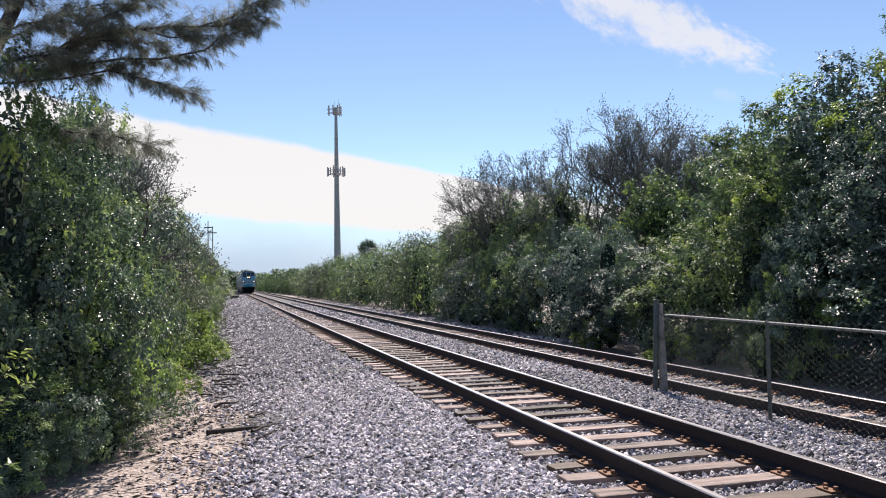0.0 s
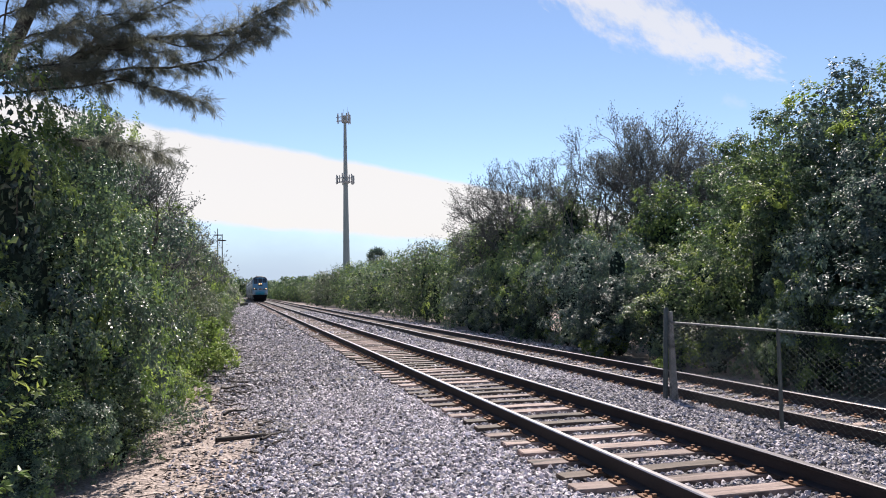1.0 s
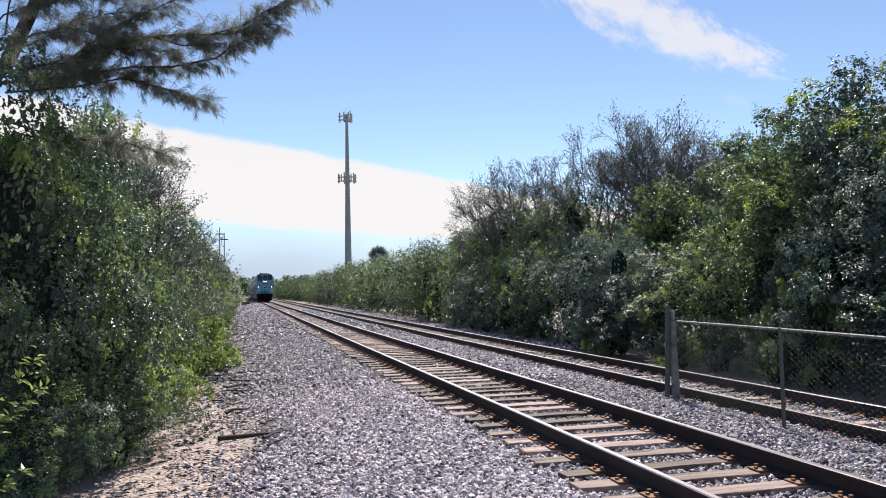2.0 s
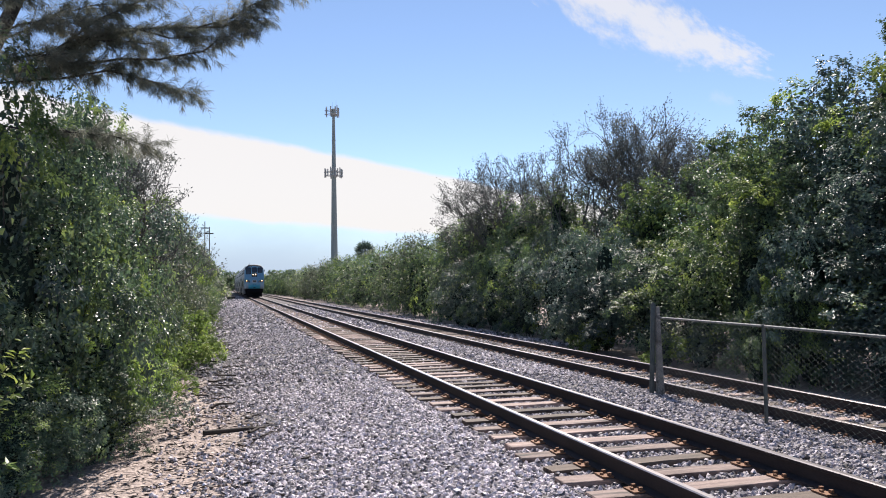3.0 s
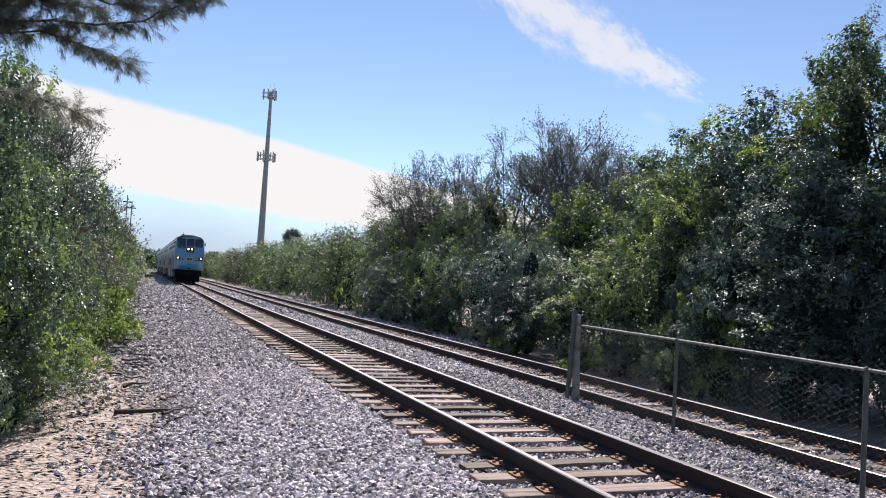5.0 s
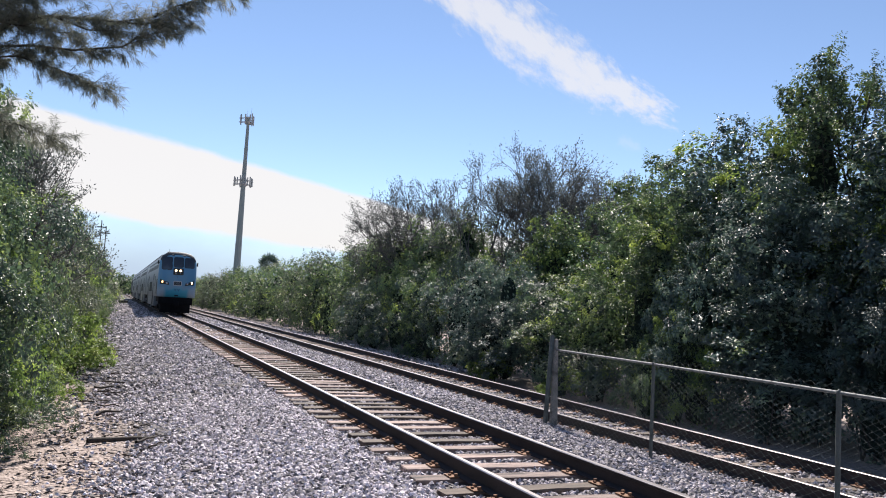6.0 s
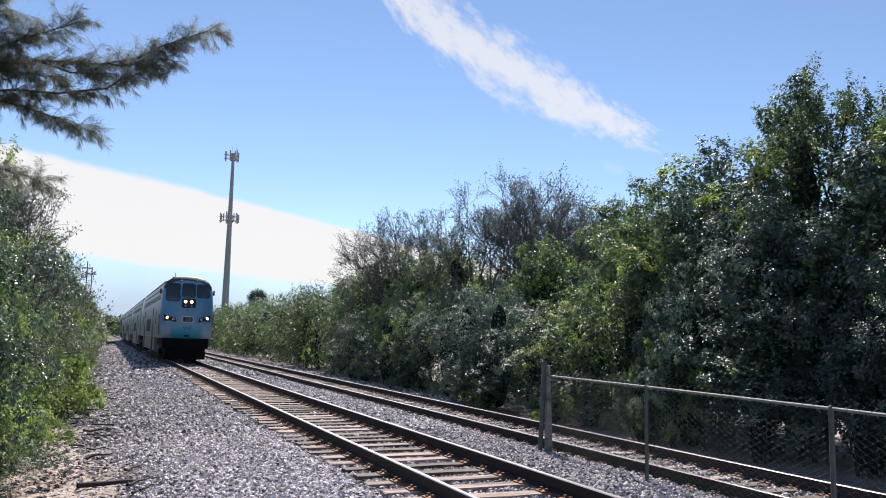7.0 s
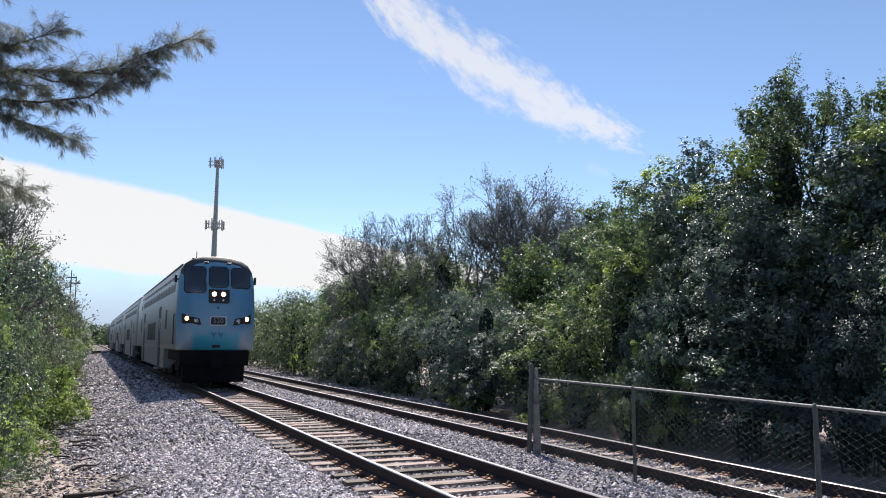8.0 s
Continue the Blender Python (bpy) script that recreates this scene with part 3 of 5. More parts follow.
# ---- mobile phone mast ----
def build_mast():
    x, y, b, top = 16.3, 150.0, -0.8, 36.6
    t = thing("cell_tower", "tall grey steel monopole with two rings of antennas", "mast", pose(x, y, b))
    h = top - b
    V, F = tubes(bent([(0, 0, h * k / 6) for k in range(7)], 0.78, 0.26), 18)
    hang("pole", raw("pole", V, F, [M_TOWER], smooth=True), t)
    for k in (1, 2, 4, 5):
        V, F = tubes([((0, 0, h * k / 6 - 0.08), (0, 0, h * k / 6 + 0.08), 0.82 - 0.52 * k / 6, 0.82 - 0.52 * k / 6)], 18)
        hang("flange", raw("flange", V, F, [M_TOWER], smooth=True), t)
    for z, r, n, ph in ((35.9 - b, 1.75, 9, 0.75), (23.8 - b, 2.15, 12, 0.45)):
        segs = []
        for k in range(3):
            a0, a1 = ph + k * 2.0944, ph + (k + 1) * 2.0944
            p0, p1 = (r * math.cos(a0), r * math.sin(a0)), (r * math.cos(a1), r * math.sin(a1))
            for dz in (-0.4, 0.35):
                segs += [((*p0, z + dz), (*p1, z + dz), 0.06, 0.06), ((0, 0, z + dz), ((p0[0] + p1[0]) / 2, (p0[1] + p1[1]) / 2, z + dz), 0.07, 0.07)]
            segs.append(((0, 0, z - 1.0), ((p0[0] + p1[0]) / 2, (p0[1] + p1[1]) / 2, z - 0.4), 0.05, 0.05))
        V, F = tubes(segs, 6)
        hang("antenna_platform", raw("antenna_platform", V, F, [M_ANT]), t)
        V, F = tubes([((0, 0, z - 0.75), (0, 0, z - 0.3), 0.62, 0.62)], 14)
        hang("collar", raw("collar", V, F, [M_ANT]), t)
        for k in range(n):
            g, j = divmod(k, n // 3)
            a0, a1 = ph + g * 2.0944, ph + (g + 1) * 2.0944
            u = (j + 0.35) / (n // 3 - 0.3)
            px, py = r * ((1 - u) * math.cos(a0) + u * math.cos(a1)), r * ((1 - u) * math.sin(a0) + u * math.sin(a1))
            ln = (1.9, 1.5, 2.1, 1.6)[k % 4]
            bm = boxed(-0.11, 0.11, -0.08, 0.08, -ln / 2, ln / 2, bevel=0.03)
            o = part("panel_antenna", bm, M_ANT, t)
            o.matrix_basis = pose(px, py, z + 0.15, 0, 0, math.degrees((a0 + a1) / 2) - 90)
    V, F = tubes([((0.5, 0, 36.2 - b), (0.5, 0, 38.4 - b), 0.03, 0.02), ((-0.2, 0.3, 36.2 - b), (-0.2, 0.3, 38.0 - b), 0.03, 0.02)], 5)
    hang("whip_antenna", raw("whip_antenna", V, F, [M_ANT]), t)


# ---- commuter train ----
HALF = [(0.0, 4.85), (0.55, 4.82), (0.95, 4.72), (1.22, 4.54), (1.38, 4.28), (1.45, 3.95), (1.48, 3.4), (1.5, 2.6), (1.5, 1.9), (1.49, 1.28), (0.8, 1.26), (0.0, 1.26)]
FINE = [(a[0] + (b[0] - a[0]) * k / 3, a[1] + (b[1] - a[1]) * k / 3) for a, b in zip(HALF, HALF[1:]) for k in range(3)] + [HALF[-1]]
LOOP = FINE + [(-x, z) for x, z in FINE[-2:0:-1]]
C_NOSE = (0.0, 2.85)


def reach(x, z):
    """Where (x, z) lies between the nose's centre (0) and the outline (1)."""
    dx, dz = x - C_NOSE[0], z - C_NOSE[1]
    d = math.hypot(dx, dz)
    if d < 1e-6:
        return 0.0
    best = 9.0
    for i in range(len(LOOP)):
        (ax, az), (bx, bz) = LOOP[i], LOOP[(i + 1) % len(LOOP)]
        ax, az, bx, bz = ax - C_NOSE[0], az - C_NOSE[1], bx - C_NOSE[0], bz - C_NOSE[1]
        den = dx * (bz - az) - dz * (bx - ax)
        if abs(den) < 1e-9:
            continue
        s = (ax * (bz - az) - az * (bx - ax)) / den
        u = (ax * dz - az * dx) / den
        if s > 0 and -1e-6 <= u <= 1 + 1e-6:
            best = min(best, s)
    return 1.0 / best


def face_y(x, z):
    return 0.42 * reach(x, z) ** 5 + 0.16 * max(0.0, z - 3.0) ** 1.3


def rounded(w, h, r, n=4):
    pts = []
    for cx, cz, a0 in ((w / 2 - r, h / 2 - r, 0), (-w / 2 + r, h / 2 - r, 90), (-w / 2 + r, -h / 2 + r, 180), (w / 2 - r, -h / 2 + r, 270)):
        pts += [(cx + r * math.cos(radians(a0 + 90 * k / n)), cz + r * math.sin(radians(a0 + 90 * k / n))) for k in range(n + 1)]
    return pts


def on_nose(name, outline, cx, cz, material, parent, proud=0.02, label="", inset=0.0):
    """A panel of that outline, laid on the nose and standing proud of it."""
    bm = bmesh.new()
    rings = []
    for s, d in ((1.0, -0.01), (1.0, proud), (0.93, proud + 0.004), (0.84, proud + 0.004), (0.74, proud + 0.004), (0.62, proud + 0.004), (0.48, proud + 0.004), (0.32, proud + 0.004), (0.16, proud + 0.004)):
        rings.append([bm.verts.new((cx + x * s, face_y(cx + x * s, cz + z * s) - d - 0.07 * reach(cx + x * s, cz + z * s) ** 9, cz + z * s)) for x, z in outline])
    n = len(outline)
    for a, b in zip(rings, rings[1:]):
        for i in range(n):
            bm.faces.new((a[i], a[(i + 1) % n], b[(i + 1) % n], b[i]))
    bm.faces.new(rings[-1])
    bmesh.ops.recalc_face_normals(bm, faces=bm.faces)
    return part(name, bm, material, parent, label)


def on_side(name, y0, y1, z0, z1, sx, material, parent, r=0.08, label="", thick=0.012):
    """A panel laid on the side of a car."""
    bm = bmesh.new()
    prof = sorted((z, x) for x, z in HALF[3:10])
    half_w = lambda z: float(np.interp(z, [p[0] for p in prof], [p[1] for p in prof]))
    out = rounded(y1 - y0, z1 - z0, r, 2)
    cy, cz = (y0 + y1) / 2, (z0 + z1) / 2
    a = [bm.verts.new((sx * (half_w(cz + z) - 0.01), cy + y, cz + z)) for y, z in out]
    b = [bm.verts.new((sx * (half_w(cz + z) + thick), cy + y, cz + z)) for y, z in out]
    for i in range(len(out)):
        bm.faces.new((a[i], a[(i + 1) % len(out)], b[(i + 1) % len(out)], b[i]))
    bm.faces.new(b)
    bmesh.ops.recalc_face_normals(bm, faces=bm.faces)
    return part(name, bm, material, parent, label)


def loft(sections, mats, slot_of, cap0=False, cap1=True):
    V = [p for s in sections for p in s]
    k = len(sections[0])
    F, S = [], []
    for r in range(len(sections) - 1):
        for i in range(k):
            F.append((r * k + i, r * k + (i + 1) % k, (r + 1) * k + (i + 1) % k, (r + 1) * k + i))
            S.append(slot_of(r, i))
    bm = bmesh.new()
    vs = [bm.verts.new(v) for v in V]
    for f, s in zip(F, S):
        try:
            fc = bm.faces.new([vs[i] for i in f])
            fc.material_index = s
            fc.smooth = True
        except ValueError:
            pass
    if cap1:
        bm.faces.new(vs[-k:]).material_index = slot_of(len(sections) - 2, k // 2)
    bmesh.ops.remove_doubles(bm, verts=bm.verts, dist=1e-5)
    bmesh.ops.recalc_face_normals(bm, faces=bm.faces)
    me = bpy.data.meshes.new("body")
    bm.to_mesh(me)
    bm.free()
    for m in mats:
        me.materials.append(m)
    return me


def truck_parts(car, yc):
    bm = boxed(-1.12, -0.94, yc - 1.75, yc + 1.75, 0.42, 0.72, bevel=0.05)
    box(bm, 0.94, 1.12, yc - 1.75, yc + 1.75, 0.42, 0.72, bevel=0.05)
    box(bm, -1.1, 1.1, yc - 0.35, yc + 0.35, 0.5, 1.0, bevel=0.06)
    for sx in (-1, 1):
        for dy in (-1.3, 1.3):
            box(bm, sx * 1.12 - 0.1, sx * 1.12 + 0.1, yc + dy - 0.18, yc + dy + 0.18, 0.3, 0.64, bevel=0.05)
    part("truck_frame", bm, M_BLACK, car)
    for dy in (-1.3, 1.3):
        V, F = tubes([((-0.83, yc + dy, 0.46), (-0.70, yc + dy, 0.46), 0.46, 0.46), ((-0.70, yc + dy, 0.46), (-0.67, yc + dy, 0.46), 0.485, 0.485), ((0.70, yc + dy, 0.46), (0.83, yc + dy, 0.46), 0.46, 0.46), ((0.67, yc + dy, 0.46), (0.70, yc + dy, 0.46), 0.485, 0.485),
                      ((-0.83, yc + dy, 0.46), (-0.829, yc + dy, 0.46), 0.46, 0.05), ((0.829, yc + dy, 0.46), (0.83, yc + dy, 0.46), 0.05, 0.46), ((-0.7, yc + dy, 0.46), (0.7, yc + dy, 0.46), 0.09, 0.09)], 20)
        hang("wheelset", raw("wheelset", V, F, [M_BLACK], smooth=False), car)


CAR = 25.9


def car_body(car, y0, y1, cab):
    sec = []
    if cab:
        for u in (0.02, 0.2, 0.35, 0.48, 0.58, 0.66, 0.73, 0.79, 0.84, 0.88, 0.92, 0.95, 0.98, 1.0):
            pts = [(C_NOSE[0] + (x - C_NOSE[0]) * u, C_NOSE[1] + (z - C_NOSE[1]) * u) for x, z in LOOP]
            sec.append([(x, face_y(x, z), z) for x, z in pts])
        n_nose = len(sec)
        sec.append([(x, max(face_y(x, z) + 0.12, 0.95), z) for x, z in LOOP])
    else:
        n_nose = 0
        for u in (0.05, 0.97, 1.0):
            sec.append([(x * u, y0 + (0.0 if u < 0.99 else 0.06), C_NOSE[1] + (z - C_NOSE[1]) * u) for x, z in LOOP])
    for y in (y0 + 3, y0 + 8, y0 + 14, y0 + 20, y1):
        sec.append([(x, y, z) for x, z in LOOP])
    k = len(LOOP)

    def slot(r, i):
        z = (LOOP[i][1] + LOOP[(i + 1) % k][1]) / 2
        if cab and r < n_nose - 1:
            return 2 if z > 4.2 and r >= 9 else 0
        return 2 if z > 4.6 else 1
    hang("body", loft(sec, [M_NOSE, M_SILVER, M_ROOF], slot), car)
    part("roof_edge", boxed(-1.27, -1.2, y0 + 1.5, y1 - 0.3, 4.52, 4.58, bevel=0.01), M_ROOF, car)
    # low floor between the trucks
    bm = boxed(-1.47, 1.47, y0 + 5.6, y1 - 5.6, 0.44, 1.28, bevel=0.06)
    part("lower_body", bm, M_SILVER, car)
    for yc in (y0 + 2.9, y1 - 2.9):
        truck_parts(car, yc)
    part("underframe", boxed(-1.3, 1.3, y0 + 1.1, y0 + 5.2, 0.85, 1.262, bevel=0.03), M_BLACK, car)
    part("underframe", boxed(-1.3, 1.3, y1 - 5.2, y1 - 0.5, 0.85, 1.262, bevel=0.03), M_BLACK, car)
    for sx in (-1, 1):
        # upper saloon windows in one long row, a group low down, and two doorways with a dark recess and a leaf
        first = 1.5 if cab else 2.4
        n = 15
        w = (20.8 - first) / n
        for i in range(n):
            on_side("window", y0 + first + i * w + 0.07, y0 + first + (i + 1) * w - 0.07, 3.5, 4.14, sx, M_GLASS_SIDE, car, 0.06)
        on_side("window", y0 + 21.6, y0 + 22.6, 3.45, 4.2, sx, M_GLASS_SIDE, car, 0.06)
        for i in range(4):
            on_side("window", y0 + 10.4 + i * 1.4, y0 + 11.5 + i * 1.4, 1.65, 2.5, sx, M_GLASS_SIDE, car, 0.08)
        for yd in (7.4, 18.2):
            on_side("door", y0 + yd, y0 + yd + 0.8, 0.5, 3.15, sx, M_RUBBER, car, 0.04)
            on_side("door_leaf", y0 + yd + 0.86, y0 + yd + 1.7, 0.5, 3.1, sx, M_SILVER, car, 0.04, thick=0.03)
        on_side("window", y0 + 4.4, y0 + 5.0, 2.1, 2.9, sx, M_GLASS_SIDE, car, 0.06)
        on_side("window", y0 + 21.2, y0 + 21.8, 2.1, 2.9, sx, M_GLASS_SIDE, car, 0.06)
        part("step", boxed(min(sx * 1.45, sx * 1.62), max(sx * 1.45, sx * 1.62), y0 + 7.5, y0 + 8.9, 0.36, 0.42, bevel=0.01), M_SILVER, car)
    # roof gear
    for ya in (y0 + 4, y1 - 6.2):
        part("roof_unit", boxed(-0.5, 0.5, ya, ya + 2.2, 4.78, 4.93, bevel=0.05), M_ROOF, car)


def build_cab_car():
    car = thing("cab_car", "white and blue double-deck cab car with lit headlights leading a train", "train car")
    car_body(car, 0.0, CAR, True)
    for cx, cz, w, h in ((-0.87, 3.90, 0.76, 0.98), (0.02, 4.02, 0.72, 0.76), (0.88, 4.0, 0.74, 0.76)):
        win = on_nose("windscreen", rounded(w, h, 0.14), cx, cz, M_GLASS, car, 0.026)
        on_nose("gasket", rounded(w + 0.07, h + 0.07, 0.16), cx, cz, M_RUBBER, win, 0.018)
    for cx in (-0.45, 0.42):
        V, F = tubes([((cx, face_y(cx, 4.62) - 0.05, 4.55), (cx + 0.05, face_y(cx, 4.62) - 0.08, 4.42), 0.02, 0.02), ((cx - 0.08, face_y(cx, 4.6) - 0.04, 4.56), (cx + 0.1, face_y(cx, 4.6) - 0.04, 4.56), 0.045, 0.045)], 8)
        hang("wiper", raw("wiper", V, F, [M_RUBBER]), car)
    # headlight box in the middle
    hb = on_nose("headlight_box", rounded(0.80, 0.52, 0.05), 0.03, 3.28, M_RUBBER, car, 0.03, "black box with two lit headlights")
    for cx in (-0.16, 0.19):
        V, F = tubes([((cx, -0.06, 3.36), (cx, -0.075, 3.36), 0.09, 0.08), ((cx, -0.075, 3.36), (cx, -0.085, 3.36), 0.08, 0.002)], 18)
        V = V + np.array([0, face_y(cx, 3.36) + 0.02, 0])
        hang("headlamp", raw("headlamp", V, F, [M_LAMP], smooth=True), hb, "bright lit headlamp")
        V, F = tubes([((cx, -0.05, 3.13), (cx, -0.065, 3.13), 0.05, 0.045), ((cx, -0.065, 3.13), (cx, -0.07, 3.13), 0.045, 0.002)], 12)
        V = V + np.array([0, face_y(cx, 3.13) + 0.02, 0])
        hang("marker_lamp", raw("marker_lamp", V, F, [M_CHROME], smooth=True), hb)
    # ditch lights, slanted
    for s in (-1, 1):
        out = [(-0.36 * s, 0.22), (0.30 * s, 0.04), (0.36 * s, -0.2), (-0.34 * s, -0.14)]
        if s < 0:
            out = out[::-1]
        ho = on_nose("ditch_light", [(-x, z) for x, z in out], s * 0.97, 2.40, M_RUBBER, car, 0.03, "black slanted lamp housing, lit")
        for k, (dx, r, m) in enumerate(((0.17, 0.085, M_LAMP if s > 0 else M_LAMP_AMBER), (-0.17, 0.085, M_CHROME))):
            cx, cz = s * (0.97 + dx), 2.41 + (0.03 if k == 0 else -0.05)
            V, F = tubes([((cx, -0.045, cz), (cx, -0.06, cz), r, r * 0.9), ((cx, -0.06, cz), (cx, -0.07, cz), r * 0.9, 0.002)], 16)
            V = V + np.array([0, face_y(cx, cz) + 0.0, 0])
            hang("lamp", raw("lamp", V, F, [m], smooth=True), ho)
    # number board
    nb = on_nose("number_board", rounded(0.66, 0.38, 0.09), 0.03, 2.36, M_WHITE, car, 0.02, "black number board with a pale rim")
    on_nose("board_face", rounded(0.55, 0.27, 0.05), 0.03, 2.36, M_RUBBER, nb, 0.026)
    cu = bpy.data.curves.new("number", "FONT")
    cu.body, cu.size, cu.extrude, cu.align_x, cu.align_y = "520", 0.26, 0.004, "CENTER", "CENTER"
    tmp = bpy.data.objects.new("number", cu)
    me = bpy.data.meshes.new_from_object(tmp)
    bpy.data.objects.remove(tmp)
    me.materials.append(M_SILVER)
    hang("number", me, nb, "pale figures on the board", Matrix.Translation((0.03, face_y(0.03, 2.36) - 0.038, 2.36)) @ pose(0, 0, 0, 90, 0, 0))
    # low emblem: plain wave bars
    for dx in (-0.13, 0.13):
        on_nose("emblem", [(-0.11, 0.10), (0.0, -0.11), (0.11, 0.10), (0.05, 0.11), (0.0, 0.02), (-0.05, 0.11)], 0.02 + dx, 1.84, M_EMBLEM, car, 0.014)
    on_nose("coupler_hatch", rounded(0.3, 0.1, 0.03), 0.02, 1.42, M_RUBBER, car, 0.014)
    # pilot and coupler
    bm = boxed(-1.33, 1.33, 0.32, 0.75, 0.70, 1.27, bevel=0.06)
    box(bm, -1.18, 1.18, 0.42, 1.0, 0.08, 0.78, bevel=0.05)
    box(bm, -0.16, 0.16, -0.22, 0.5, 0.62, 0.95, bevel=0.05)
    box(bm, -0.22, 0.22, -0.34, -0.14, 0.58, 1.0, bevel=0.06)
    part("pilot", bm, M_BLACK, car, "black snow plough and coupler")
    for sx in (-1, 1):
        bm = boxed(sx * 1.50 if sx > 0 else -1.60, 1.60 if sx > 0 else -1.50, 0.75, 0.86, 3.80, 4.10, bevel=0.03)
        box(bm, min(sx * 1.40, sx * 1.52), max(sx * 1.40, sx * 1.52), 0.79, 0.83, 3.9, 3.96)
        part("mirror", bm, M_RUBBER, car)
        V, F = tubes([((sx * 1.53, 1.05, 1.5), (sx * 1.53, 1.05, 2.6), 0.018, 0.018), ((sx * 1.47, 1.05, 1.5), (sx * 1.53, 1.05, 1.5), 0.018, 0.018), ((sx * 1.47, 1.05, 2.6), (sx * 1.53, 1.05, 2.6), 0.018, 0.018)], 6)
        hang("handrail", raw("handrail", V, F, [M_RUBBER]), car)
    V, F = tubes([((-0.7, 1.6, 4.7), (-0.7, 1.6, 5.1), 0.02, 0.015), ((-0.85, 1.8, 4.82), (-0.55, 1.8, 4.82), 0.06, 0.06)], 8)
    hang("horn", raw("horn", V, F, [M_RUBBER]), car)
    return car


def build_coach():
    car = thing("coach", "silver double-deck passenger coach in the train", "train car", group="train coaches")
    car_body(car, 0.0, CAR, False)
    return car


def build_locomotive():
    car = thing("locomotive", "dark diesel locomotive at the rear of the train", "locomotive")
    sec = []
    for y, s in ((0.0, 0.9), (0.15, 1.0), (6, 1.0), (12, 1.0), (17.6, 1.0)):
        sec.append([(x * s * 0.98, y, 1.26 + (z - 1.26) * 0.93) for x, z in LOOP])
    hang("body", loft([[(x * 0.02, 0.0, 2.8) for x, z in LOOP]] + sec, [M_ROOF], lambda r, i: 0), car)
    bm = boxed(-1.4, 1.4, 0.4, 17.2, 0.8, 1.27, bevel=0.05)
    box(bm, -1.3, 1.3, 6.0, 11.5, 0.3, 0.9, bevel=0.1)
    part("underframe", bm, M_BLACK, car)
    truck_parts(car, 3.2)
    truck_parts(car, 14.2)
    for sx in (-1, 1):
        on_side("grille", 2.5, 6.0, 2.6, 3.6, sx, M_BLACK, car, 0.03)
        on_side("window", 14.8, 15.6, 2.9, 3.6, sx, M_GLASS, car, 0.06)
    return car


# ---- plants ----
def faced(rng, P, D, N, L, W, droop=0.12):
    """Leaf blades at P along D whose faces look along N."""
    n = len(P)
    D = unit(D - N * (D * N).sum(1, keepdims=True))
    side = np.cross(N, D)
    L, W = np.broadcast_to(L, (n,))[:, None], np.broadcast_to(W, (n,))[:, None]
    m = P + D * L * 0.45
    V = np.stack([P, m + side * W / 2 + N * W * 0.16, P + D * L - N * L * droop, m - side * W / 2 + N * W * 0.16], 1).reshape(-1, 3)
    return V, np.arange(4 * n).reshape(n, 4)


def sprays(rng, base, axis, leaf, per, aspect, long=(1.6, 3.8)):
    """Leafy shoots: leaves set round the axis of each shoot, from its foot to its tip."""
    n = len(base)
    ln = leaf * rng.uniform(*long, n)
    axis, base, ln = np.repeat(axis, per, 0), np.repeat(base, per, 0), np.repeat(ln, per)
    m = n * per
    s = rng.random(m)
    rad = rng.normal(size=(m, 3))
    rad = unit(rad - axis * (rad * axis).sum(1, keepdims=True))
    P = base + axis * (ln * s)[:, None] + rad * (leaf * 0.12)
    D = unit(axis * 0.55 + rad * 0.9 + rng.normal(0, 0.2, (m, 3)))
    N = unit(axis * 0.8 - rad * 0.35 + np.array([0, 0, 0.35]) + rng.normal(0, 0.3, (m, 3)))
    size = leaf * rng.uniform(0.6, 1.2, m) * (1.1 - 0.4 * s)
    return P, D, N, size


